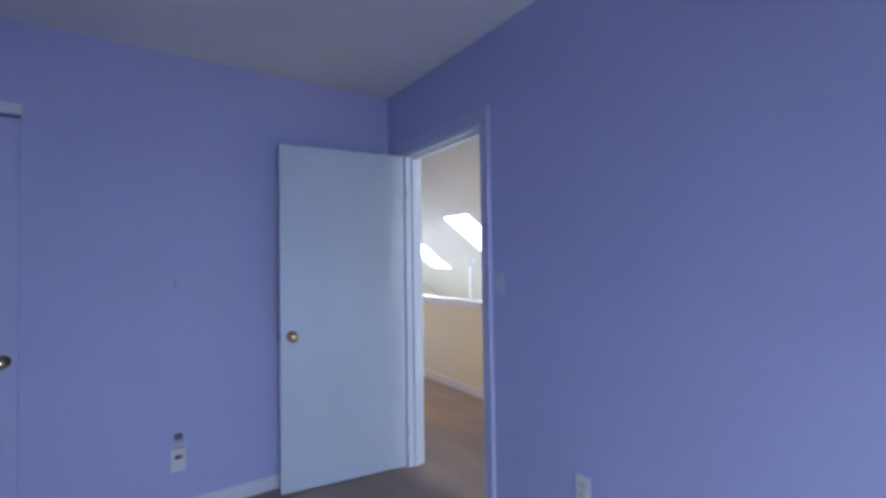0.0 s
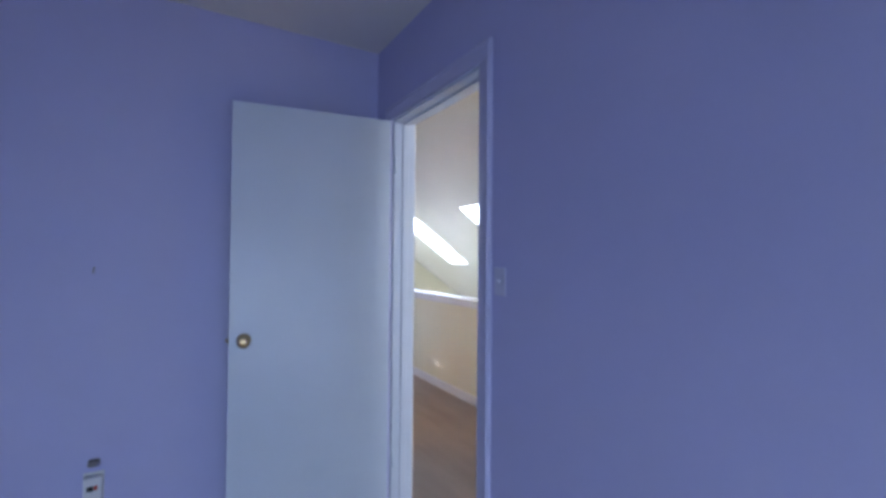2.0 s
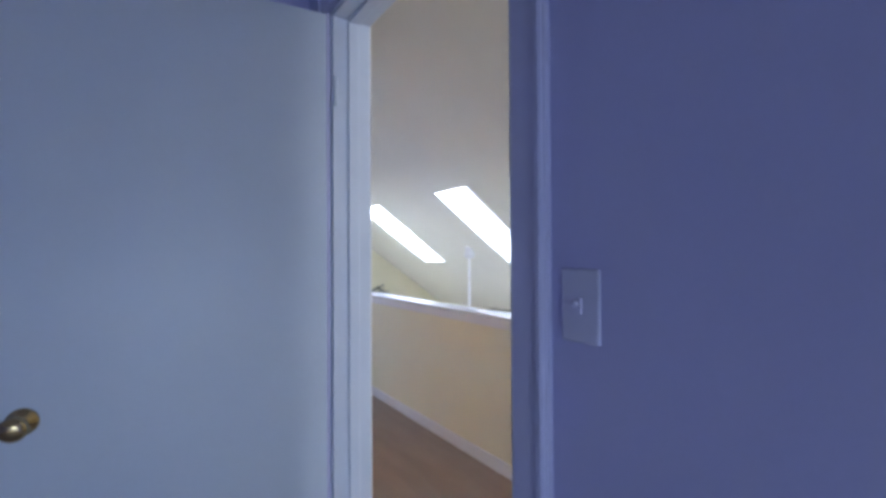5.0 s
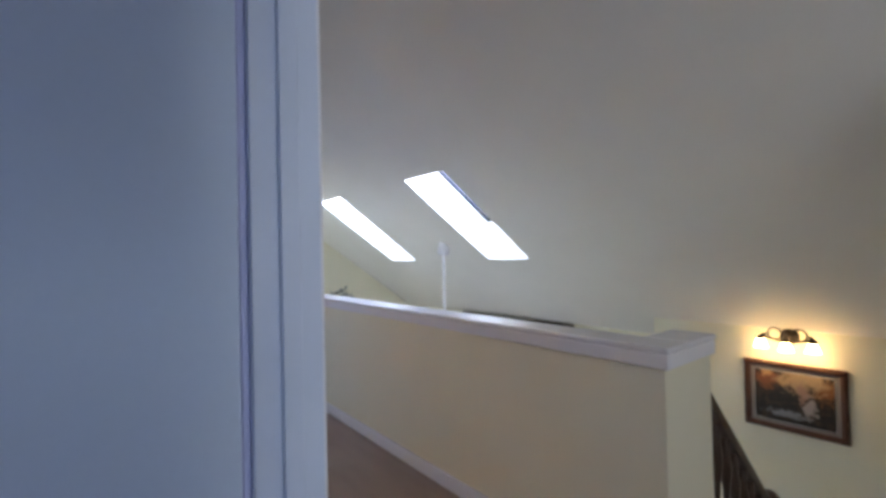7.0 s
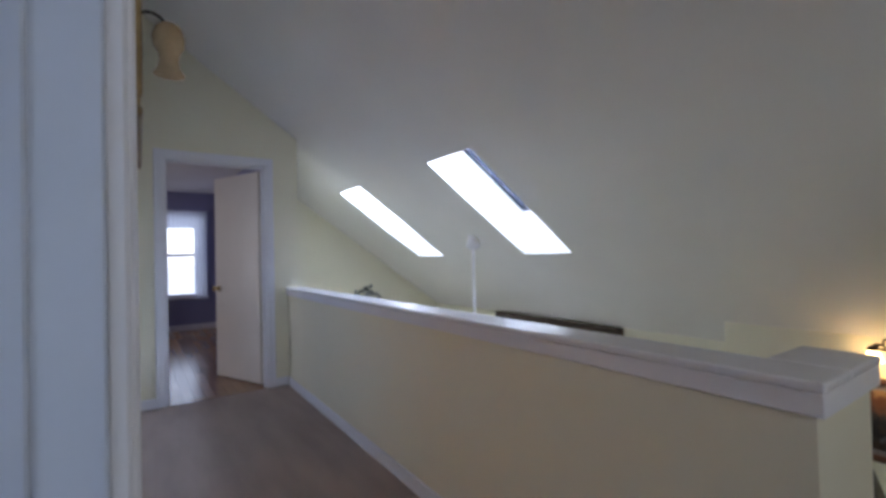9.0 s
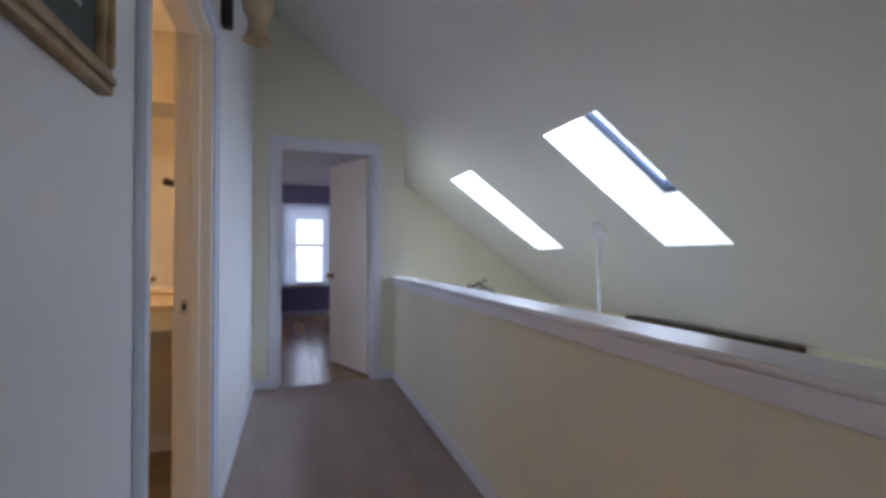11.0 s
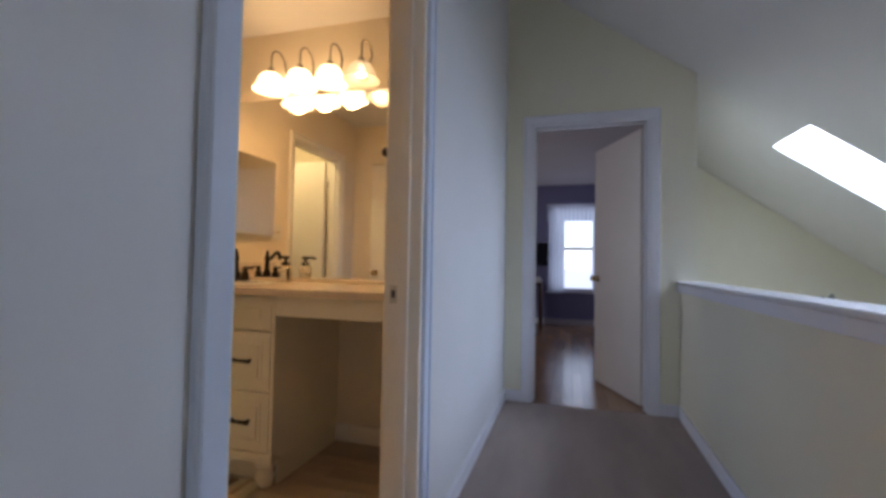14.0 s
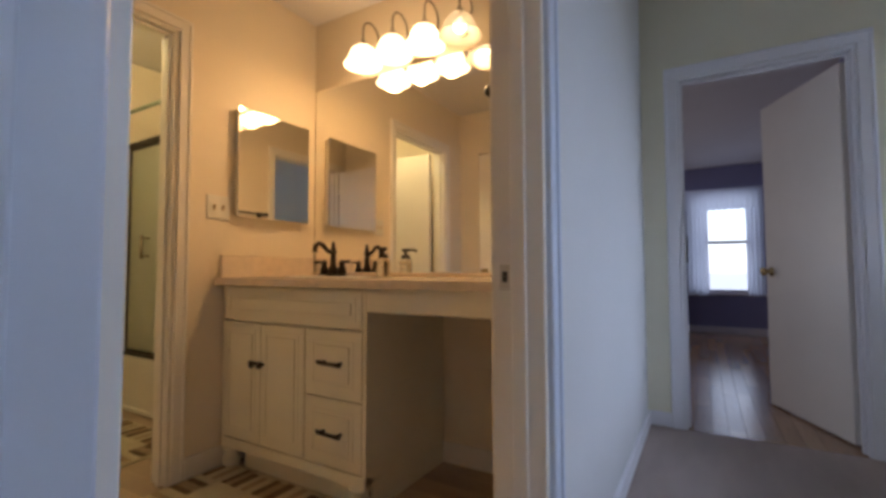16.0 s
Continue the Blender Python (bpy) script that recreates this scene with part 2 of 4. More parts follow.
def arc(cx, cy, cz, r, a0, a1, plane="xz", n=12):
    out = []
    for i in range(n + 1):
        a = radians(a0 + (a1 - a0) * i / n)
        u, w = r * math.cos(a), r * math.sin(a)
        out.append((cx + u, cy, cz + w) if plane == "xz" else (cx, cy + u, cz + w) if plane == "yz" else (cx + u, cy + w, cz))
    return out


def mesh(name, bm, mat):
    bmesh.ops.recalc_face_normals(bm, faces=bm.faces)
    me = bpy.data.meshes.new(name)
    bm.to_mesh(me)
    bm.free()
    for m in mat if isinstance(mat, (list, tuple)) else (mat,):
        me.materials.append(m)
    return me


def part(name, bm, mat, parent, label=""):
    ob = new(name, mesh(name, bm, mat))
    ob.parent = parent
    return tagged(ob, label)


def thing(name, m, label, category, group=""):
    ob = new(name)
    ob.empty_display_size = 0.1
    ob.matrix_world = m
    return tagged(ob, label, category, group)


def structure(name, bm, mat, label="", category=""):
    return tagged(new(name, mesh(name, bm, mat)), label, category, "", "structure")


def B():
    return bmesh.new()


def cells(cuts, solid, place):
    """A slab of grid cells with openings: cuts are the two lists of cut positions, solid(i, j) says which cells are filled, place(u, v, w) puts a corner (w: 0 or 1)."""
    us, vs = cuts
    bm = B()
    made = {}

    def vert(i, j, w):
        if (i, j, w) not in made:
            made[i, j, w] = bm.verts.new(place(us[i], vs[j], w))
        return made[i, j, w]

    def full(i, j):
        return 0 <= i < len(us) - 1 and 0 <= j < len(vs) - 1 and solid(i, j)

    for i in range(len(us) - 1):
        for j in range(len(vs) - 1):
            if not full(i, j):
                continue
            for w in (0, 1):
                bm.faces.new([vert(i, j, w), vert(i + 1, j, w), vert(i + 1, j + 1, w), vert(i, j + 1, w)])
            for di, dj, a, b in ((-1, 0, (i, j), (i, j + 1)), (1, 0, (i + 1, j), (i + 1, j + 1)), (0, -1, (i, j), (i + 1, j)), (0, 1, (i, j + 1), (i + 1, j + 1))):
                if not full(i + di, j + dj):
                    bm.faces.new([vert(*a, 0), vert(*b, 0), vert(*b, 1), vert(*a, 1)])
    return bm


def wall(name, axis, at0, at1, u0, u1, z0, z1, mat, holes=(), label="", second=None):
    """A wall across an axis, between at0 and at1, from u0 to u1, with holes (u0, u1, z0, z1). second: the paint of its at1 side."""
    us = sorted({u0, u1, *(h[0] for h in holes), *(h[1] for h in holes)})
    zs = sorted({z0, z1, *(h[2] for h in holes), *(h[3] for h in holes)})

    def solid(i, j):
        u, z = (us[i] + us[i + 1]) / 2, (zs[j] + zs[j + 1]) / 2
        return not any(h[0] < u < h[1] and h[2] < z < h[3] for h in holes)

    def place(u, z, w):
        a = at1 if w else at0
        return (a, u, z) if axis == "x" else (u, a, z)

    bm = cells((us, zs), solid, place)
    if second:
        k = 0 if axis == "x" else 1
        for f in bm.faces:
            if all(abs(v.co[k] - at1) < 1e-5 for v in f.verts):
                f.material_index = 1
    return structure(name, bm, (mat, second) if second else mat, label)


# ---- plan ----
WX, HF = -0.15, -0.03  # room face and hall face of the hall's west wall
BED_Y, BED_H = 0.24, 2.49
D1 = (-0.797, 0.020)  # bedroom doorway along y
D2 = (1.098, 1.986)     # bathroom doorway along y
DH = 2.05
YE = 3.965            # hall's end wall
D3 = (0.165, 0.984)    # far doorway along x
DH3 = 2.085           # its height
HY = -0.087           # half wall, south end
HX = 1.150            # half wall, hall face, at its middle
HSKEW = -0.66         # the half wall runs slightly out of square, degrees
MY, BWX = 2.89, -1.745  # bathroom mirror wall, bathroom west wall
FAR_Y = 8.55
GX, GY = 4.02, 5.66   # great room: east wall, north wall
PX = 3.72             # stair wall with the painting

# hall west wall: one wall for bedroom, bathroom and hall
wall("wall_hall_west", "x", WX, HF, -4.6, YE + 0.12, 0.0, 3.6, LAVENDER, [(*D1, 0.0, DH), (*D2, 0.0, DH)], "off-white hall wall with two white-cased doorways", HALL_WHITE)
# thin paint skin of the bathroom's side of that wall
bm = B()
box(bm, WX - 0.004, BED_Y + 0.124, 0, WX, D2[0], 2.44)
box(bm, WX - 0.004, D2[0], DH, WX, D2[1], 2.44)
box(bm, WX - 0.004, D2[1], 0, WX, MY, 2.44)
structure("wall_bath_east", bm, BATH_PAINT, "warm beige bathroom wall around its doorway")

wall("wall_bedroom_north", "y", BED_Y, BED_Y + 0.12, -4.2, WX, 0, BED_H, LAVENDER, [(-3.70, -2.055, 0.0, 2.05)], "lavender bedroom wall with a closet opening", BATH_PAINT)
wall("wall_bedroom_west", "x", -4.32, -4.2, -4.6, 1.0, 0, BED_H, LAVENDER, (), "lavender bedroom wall")
wall("wall_bedroom_south", "y", -4.72, -4.6, -4.32, WX, 0, BED_H, LAVENDER, [(-2.35, -0.85, 0.25, 1.45)], "lavender bedroom wall with a window opening")
wall("wall_closet_back", "y", 0.86, 0.94, -4.2, -1.95, 0, BED_H, LAVENDER, (), "closet back wall")
wall("wall_closet_side", "x", -2.0, -1.95, BED_Y + 0.12, 0.86, 0, BED_H, LAVENDER, (), "closet side wall")
bm = B(); box(bm, -4.2, -4.6, BED_H, WX, BED_Y + 0.12, BED_H + 0.1); box(bm, -4.2, BED_Y + 0.12, BED_H, -1.95, 0.94, BED_H + 0.1)
structure("ceiling_bedroom", bm, WHITE_CEILING, "matt white bedroom ceiling")
bm = B(); box(bm, -4.2, -4.6, -0.06, WX, BED_Y + 0.12, 0.0); box(bm, -4.2, BED_Y + 0.12, -0.06, -1.95, 0.94, 0.0)
structure("floor_bedroom", bm, CARPET, "taupe cut-pile bedroom carpet")
bm = B(); box(bm, WX, D1[0], -0.06, HF, D1[1], 0.0)
structure("threshold_carpet", bm, CARPET, "taupe carpet in the bedroom doorway")

# hall floor and the closing south wall
bm = B(); box(bm, HF, -2.4, -0.25, HX + 0.38, HY, 0.0); box(bm, HF, HY, -0.25, HX + 0.02, YE, 0.0)
structure("floor_hall", bm, HALL_CARPET, "taupe carpet with vacuum streaks in the hall")
wall("wall_hall_south", "y", -2.52, -2.4, HF, PX + 0.4, -2.7, 3.6, CREAM, [(1.8, 3.4, -1.7, -0.3), (0.02, 0.62, 0.9, 2.0)], "unseen cream wall closing the landing, with openings added for light")
wall("wall_hall_end", "y", YE, YE + 0.12, HF, 1.28, -0.05, 3.4, CREAM, [(*D3, -0.05, DH3)], "cream hall end wall with a cased doorway", GREY_BLUE)
wall("wall_great_west", "x", HX + 0.02, 1.28, YE + 0.12, GY, -2.7, 3.4, CREAM, (), "cream side wall beyond the half wall")
wall("wall_great_north", "y", GY, GY + 0.12, 1.28, GX + 0.12, -2.7, 2.6, CREAM, (), "cream end wall under the roof slope")
# The opening is unseen, added only for the east fill.
wall("wall_great_east", "x", GX, GX + 0.12, 1.20, GY, -2.7, 0.8, CREAM, [(2.2, 4.0, -1.85, -0.35)], "low cream wall under the eaves, unseen opening added below for light")
wall("wall_stair_east", "x", PX, PX + 0.44, -2.4, 1.20, -2.7, 1.2, CREAM, (), "cream stair wall with lamp and painting")
wall("wall_below_hall", "x", HX + 0.02, HX + 0.10, -0.10, YE + 0.12, -2.7, -0.25, CREAM, (), "cream wall below the gallery")
bm = B(); box(bm, HX - 0.02, -2.4, -2.8, GX + 0.2, GY, -2.7)
structure("floor_great_room", bm, CARPET, "taupe carpet of the lower room")

# sloped ceiling with the two skylight shafts
xs = [-0.2, SKY_X0, SKY_X1, GX + 0.25]
ys = sorted({-2.5, GY + 0.1, *(v for s in SKYLIGHTS for v in s)})


def roof_solid(i, j):
    y = (ys[j] + ys[j + 1]) / 2
    return not (i == 1 and any(a < y < b for a, b in SKYLIGHTS))


structure("ceiling_sloped", cells((xs, ys), roof_solid, lambda x, y, w: (x, y, roof(x) + (SHAFT if w else 0.0))), SLOPE_PAINT, "pale cream sloped ceiling pierced by two skylights")

# bathroom shell
wall("wall_bath_north", "y", MY, MY + 0.12, BWX - 0.11, WX - 0.004, -0.1, 2.6, BATH_PAINT, (), "warm beige bathroom wall behind the mirror")
SD = (1.30, 2.07)
TUB_Y = 2.51
wall("wall_bath_west", "x", BWX - 0.11, BWX, BED_Y + 0.124, MY, -0.1, 2.44, BATH_PAINT, [(*SD, -0.1, 2.03)], "warm beige wall with the shower room doorway")
BSY = 1.0
LINEN = (-1.55, -0.98)
wall("wall_bath_south", "y", BSY - 0.08, BSY, BWX, WX - 0.004, -0.1, 2.44, BATH_PAINT, [(*LINEN, -0.1, 2.04)], "warm beige bathroom wall with a linen closet")
bm = B(); box(bm, LINEN[0] - 0.1, BSY - 0.42, -0.1, LINEN[1] + 0.1, BSY - 0.40, 2.44); box(bm, LINEN[0] - 0.1, BSY - 0.40, -0.1, LINEN[0] - 0.08, BSY - 0.081, 2.44); box(bm, LINEN[1] + 0.08, BSY - 0.40, -0.1, LINEN[1] + 0.1, BSY - 0.081, 2.44)
structure("wall_linen_closet", bm, BATH_PAINT, "linen closet lining behind its door")
wall("wall_shower_south", "y", 0.94, 1.02, -3.50, BWX - 0.11, -0.1, 2.44, BATH_PAINT, (), "warm beige shower room wall")
wall("wall_shower_west", "x", -3.50, -3.25, 1.02, TUB_Y + 0.80, -0.1, 2.44, BATH_PAINT, (), "warm beige tub alcove wall")
wall("wall_shower_north", "y", TUB_Y + 0.78, TUB_Y + 0.88, -3.50, BWX - 0.11, -0.1, 2.44, BATH_PAINT, (), "warm beige wall behind the tub")
wall("wall_shower_east", "x", BWX - 0.112, BWX - 0.0, MY + 0.12, TUB_Y + 0.88, -0.1, 2.44, BATH_PAINT, (), "warm beige end wall of the tub alcove")
bm = B(); box(bm, -3.50, 0.94, 2.44, BWX - 0.11, TUB_Y + 0.88, 2.49); box(bm, BWX - 0.11, BED_Y + 0.12, 2.44, WX - 0.004, MY, 2.49)
structure("ceiling_bath", bm, WHITE_CEILING, "white bathroom ceiling")
bm = B(); box(bm, -3.50, 0.94, -0.10, BWX - 0.1, TUB_Y + 0.88, -0.012); box(bm, BWX - 0.1, BED_Y + 0.124, -0.10, HF, MY, -0.012)
structure("floor_bath_base", bm, GROUT, "subfloor below the bathroom planks")

# far room
wall("wall_far_north", "y", FAR_Y, FAR_Y + 0.14, -2.6, 3.2, -0.1, 2.42, GREY_BLUE, [(0.09, 0.97, 0.58, 2.05)], "grey-blue wall with a sash window")
wall("wall_far_west", "x", -2.6, -2.48, YE + 0.12, FAR_Y, -0.1, 2.42, GREY_BLUE, [(5.3, 6.5, 0.75, 1.95)], "grey-blue far room wall with an unseen opening added for light")
wall("wall_far_east", "x", 1.16, 1.28 - 0.13 + 0.005, YE + 0.12, FAR_Y, -0.1, 2.42, GREY_BLUE, (), "grey-blue far room wall")
wall("wall_far_south", "y", YE + 0.122, YE + 0.14, -2.48, 0.0, -0.1, 2.42, GREY_BLUE, (), "grey-blue far room wall")
bm = B(); box(bm, -2.6, YE + 0.12, 2.42, 1.155, FAR_Y, 2.5)
structure("ceiling_far_room", bm, WHITE_CEILING, "white far room ceiling")
bm = B(); box(bm, -2.6, YE, -0.10, 1.155, FAR_Y, -0.012)
structure("floor_far_base", bm, GROUT, "subfloor below the oak planks")
bm = B(); box(bm, -400, -400, -3.2, 400, 400, -3.0)
structure("ground", bm, LAWN, "grass ground round the house")


# ---- trim ----
def casing(name, axis, at, side, u0, u1, top, width=0.062, proud=0.016, paint=None):
    """Three mitred-looking boards round a doorway on one wall face, with a raised outer bead."""
    bm = B()

    def slab(ua, ub, za, zb, d):
        a, b = sorted((at, at + side * d))
        if axis == "x":
            box(bm, a, ua, za, b, ub, zb, 0.003)
        else:
            box(bm, ua, a, za, ub, b, zb, 0.003)

    def lift(ua, ub, za, zb, d0, d1):
        a, b = sorted((at + side * d0, at + side * d1))
        if axis == "x":
            box(bm, a, ua, za, b, ub, zb, 0.003)
        else:
            box(bm, ua, a, za, ub, b, zb, 0.003)

    slab(u0 - width, u0, 0, top, proud)
    slab(u1, u1 + width, 0, top, proud)
    slab(u0 - width, u1 + width, top, top + width, proud)
    bead = proud + 0.006
    lift(u0 - width + 0.003, u0 - width + 0.018, 0, top + width - 0.018, proud - 0.004, bead)
    lift(u1 + width - 0.018, u1 + width - 0.003, 0, top + width - 0.018, proud - 0.004, bead)
    lift(u0 - width + 0.003, u1 + width - 0.003, top + width - 0.017, top + width - 0.003, proud - 0.004, bead)
    return structure(name, bm, paint or TRIM, "painted wooden door casing")


def jamb(name, axis, a0, a1, u0, u1, top, stop_at, paint=None):
    """Lining of a doorway, 18 mm, with a door stop."""
    bm = B()

    def slab(ua, ub, za, zb, p, q):
        if axis == "x":
            box(bm, p, ua, za, q, ub, zb, 0.002)
        else:
            box(bm, ua, p, za, ub, q, zb, 0.002)

    slab(u0, u0 + 0.018, 0, top, a0, a1)
    slab(u1 - 0.018, u1, 0, top, a0, a1)
    slab(u0 + 0.018, u1 - 0.018, top - 0.018, top, a0, a1)
    s0, s1 = stop_at
    slab(u0 + 0.018, u0 + 0.030, 0, top - 0.018, s0, s1)
    slab(u1 - 0.030, u1 - 0.018, 0, top - 0.018, s0, s1)
    slab(u0 + 0.030, u1 - 0.030, top - 0.030, top - 0.018, s0, s1)
    return structure(name, bm, paint or TRIM, "white painted door lining with stop")


casing("trim_bedroom_door", "x", WX, -1, *D1, DH, 0.07, paint=SHADED_CASING)
casing("trim_bedroom_door_hall", "x", HF, 1, *D1, DH)
jamb("trim_bedroom_jamb", "x", WX - 0.002, HF + 0.002, *D1, DH, (-0.105, -0.07), SHADED_TRIM)
# Shaded copy of the trim colour, to darken this casing.
casing("trim_bath_door_hall", "x", HF, 1, *D2, DH, 0.06, paint=SHADED_TRIM)
casing("trim_bath_door", "x", WX - 0.004, -1, *D2, DH, paint=LAMPLIT_TRIM)
jamb("trim_bath_jamb", "x", WX - 0.006, HF + 0.002, *D2, DH, (-0.105, -0.07), LAMPLIT_TRIM)
casing("trim_far_door", "y", YE, -1, *D3, DH3, 0.066)
casing("trim_far_door_inside", "y", YE + 0.12, 1, *D3, DH3)
jamb("trim_far_jamb", "y", YE - 0.002, YE + 0.122, *D3, DH3, (YE + 0.045, YE + 0.08))
casing("trim_shower_door", "x", BWX, 1, *SD, 2.03, 0.056, paint=LAMPLIT_TRIM)
jamb("trim_shower_jamb", "x", BWX - 0.112, BWX + 0.002, *SD, 2.03, (BWX - 0.06, BWX - 0.03), LAMPLIT_TRIM)


def baseboard(name, runs, h=0.085, paint=None):
    """runs: (x0, y0, x1, y1) footprints of boards."""
    bm = B()
    for x0, y0, x1, y1 in runs:
        box(bm, x0, y0, 0.0, x1, y1, h, 0.004)
    return structure(name, bm, paint or TRIM, "white painted baseboard")


baseboard("baseboard_hall", [(HF, D1[1] + 0.063, HF + 0.016, D2[0] - 0.061), (HF, D2[1] + 0.061, HF + 0.016, YE), (HF + 0.016, YE - 0.012, D3[0] - 0.067, YE), (D3[1] + 0.067, YE - 0.012, HX + 0.01, YE)])
baseboard("baseboard_bedroom", [(-2.05, BED_Y - 0.012, WX, BED_Y), (WX - 0.012, -4.6, WX, D1[0] - 0.071), (-4.2, BED_Y - 0.012, -3.76, BED_Y)])
baseboard("baseboard_bath", [(BWX, 2.128, BWX + 0.012, MY), (-0.85, MY - 0.012, WX, MY), (WX - 0.018, D2[1] + 0.063, WX - 0.004, MY - 0.012)], 0.10, LAMPLIT_TRIM)
baseboard("baseboard_far", [(-2.4, FAR_Y - 0.012, 1.15, FAR_Y)], 0.10)

# closet opening trim
bm = B()
box(bm, -3.70, BED_Y - 0.018, 2.045, -2.05, BED_Y, 2.10, 0.004)
structure("trim_closet", bm, TRIM, "white closet header board")


# ---- half wall with its cap ----
def half_wall():
    """Built along +y from its south end, with a short return to the east."""
    ob = thing("half_wall", pose(0, 0, 0), "cream plastered gallery half wall with white wooden cap", "half wall")
    L = YE - HY
    bm = B()
    box(bm, 0, 0.0, -0.25, 0.115, L - 0.002, 0.909)
    box(bm, 0.115, 0.0, -0.25, 0.362, 0.115, 0.909)
    part("body", bm, CREAM, ob)
    bm = B()
    box(bm, -0.019, -0.021, 0.909, 0.146, L - 0.002, 0.931, 0.007, 3)
    box(bm, 0.1465, -0.021, 0.909, 0.376, 0.142, 0.931, 0.007, 3)
    part("cap", bm, CAP_PAINT, ob, "glossy white wooden cap")
    bm = B()
    box(bm, -0.0165, -0.0185, 0.858, -0.0005, L - 0.002, 0.9085, 0.004, 2)
    box(bm, 0.0, -0.0185, 0.858, 0.370, -0.0005, 0.9085, 0.004, 2)
    part("apron_moulding", bm, TRIM, ob)
    bm = B()
    box(bm, -0.012, 0.0, 0.0, -0.0005, L - 0.014, 0.085, 0.004)
    part("baseboard", bm, TRIM, ob, "white painted baseboard")
    ob.matrix_world = pose(HX - 0.024, HY, 0, 0, 0, HSKEW)
    tagged(ob, kind="structure")


half_wall()


# ---- skylights ----
def skylight(ya, yb):
    ob = thing("skylight", pose(SKY_X0, ya, roof(SKY_X0) + SHAFT), "fixed roof skylight with blue-grey sash, white sky behind", "skylight", "skylights in the sloped ceiling")
    w, L = yb - ya, SKY_X1 - SKY_X0

    def sl(bm, x0, y0, x1, y1, t0, t1):
        v = []
        for x in (x0, x1):
            for y in (y0, y1):
                for t in (t0, t1):
                    v.append(bm.verts.new((x, y, -0.708 * x + t)))
        for q in ((0, 1, 3, 2), (4, 6, 7, 5), (0, 4, 5, 1), (2, 3, 7, 6), (0, 2, 6, 4), (1, 5, 7, 3)):
            bm.faces.new([v[i] for i in q])

    for x0, y0, x1, y1 in ((-0.05, -0.05, L + 0.05, 0.045), (-0.05, w - 0.045, L + 0.05, w + 0.05), (-0.05, 0.045, 0.045, w - 0.045), (L - 0.045, 0.045, L + 0.05, w - 0.045)):
        bm = B()
        sl(bm, x0, y0, x1, y1, 0.001, 0.07)
        part("sash_rail", bm, SASH, ob)
    for x0, y0, x1, y1 in ((0.045, 0.045, L - 0.045, 0.058), (0.045, w - 0.058, L - 0.045, w - 0.045), (0.045, 0.058, 0.058, w - 0.058), (L - 0.058, 0.058, L - 0.045, w - 0.058)):
        bm = B()
        sl(bm, x0, y0, x1, y1, 0.022, 0.036)
        part("glazing_bead", bm, SASH_BEAD, ob)
    bm = B()
    sl(bm, 0.045, 0.045, L - 0.045, w - 0.045, 0.037, 0.043)
    g = part("pane", bm, PANE, ob)
    g.visible_shadow = False
    return ob


for ya, yb in SKYLIGHTS:
    skylight(ya, yb)


# ---- doors ----
def knob(parent, x, y, z, out, mat=BRASS):
    """A round knob with its rose; out: +1 or -1 along the leaf's normal y."""
    bm = B()
    prof = [(0.0, 0.0), (0.032, 0.0), (0.031, 0.006), (0.014, 0.010), (0.012, 0.030), (0.020, 0.036), (0.027, 0.046), (0.028, 0.056), (0.022, 0.064), (0.010, 0.067), (0.0, 0.067)]
    lathe(bm, [(r, out * h) for r, h in prof], (x, y, z), "y", 20)
    return part("knob", bm, mat, parent, "round brass knob")


def hinged_door(name, m, width, height, mat, label, knob_mat=BRASS, z0=0.012, gap=0.012):
    """A flush leaf along +x from its hinge line, 35 mm thick towards +y, knobs near its free edge."""
    ob = thing(name, m, label, "door")
    bm = B()
    box(bm, gap, 0, z0, width, 0.035, z0 + height, 0.002)
    leaf = part("leaf", bm, mat, ob)
    knob(leaf, width - 0.065, 0.0, 0.915, -1, knob_mat)
    knob(leaf, width - 0.065, 0.035, 0.915, 1, knob_mat)
    bm = B()
    box(bm, width - 0.001, 0.006, 0.885, width + 0.002, 0.029, 0.945, 0.001)
    lathe(bm, [(0.0, 0.0), (0.009, 0.0), (0.008, 0.010), (0.0, 0.012)], (width + 0.001, 0.0175, 0.915), "x", 10)
    part("latch_plate", bm, knob_mat, leaf)
    for zz in (0.25, 1.80):
        bm = B()
        lathe(bm, [(0.0, -0.045), (0.006, -0.045), (0.006, 0.045), (0.0, 0.045)], (0.0, -0.004, zz), "z", 10)
        part("hinge", bm, mat, ob)
    return ob


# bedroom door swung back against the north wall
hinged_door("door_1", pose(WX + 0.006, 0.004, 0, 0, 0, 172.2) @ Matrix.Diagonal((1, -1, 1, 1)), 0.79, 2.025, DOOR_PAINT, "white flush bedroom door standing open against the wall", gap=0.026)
# bathroom door, open into the bathroom
hinged_door("door_2", pose(WX - 0.022, D2[0] + 0.022, 0, 0, 0, 181), 0.83, 2.02, IVORY_DOOR, "white flush bathroom door standing open")
# far room door, ajar
hinged_door("door_3", pose(0.984, YE + 0.137, 0, 0, 0, 112.6), 0.765, 2.045, IVORY_DOOR, "ivory flush door standing ajar before a sunny room", gap=0.022)


# linen closet door, shut
hinged_door("door_5", pose(LINEN[1] - 0.001, BSY + 0.004, 0, 0, 0, 180), LINEN[1] - LINEN[0] - 0.006, 2.015, IVORY_DOOR, "ivory flush linen closet door, shut", gap=0.004)
# shower room door, swung back into that room
hinged_door("door_4", pose(BWX - 0.125, SD[0] + 0.022, 0, 0, 0, 176) @ Matrix.Diagonal((1, -1, 1, 1)), 0.70, 1.99, IVORY_DOOR, "ivory flush shower room door standing open")


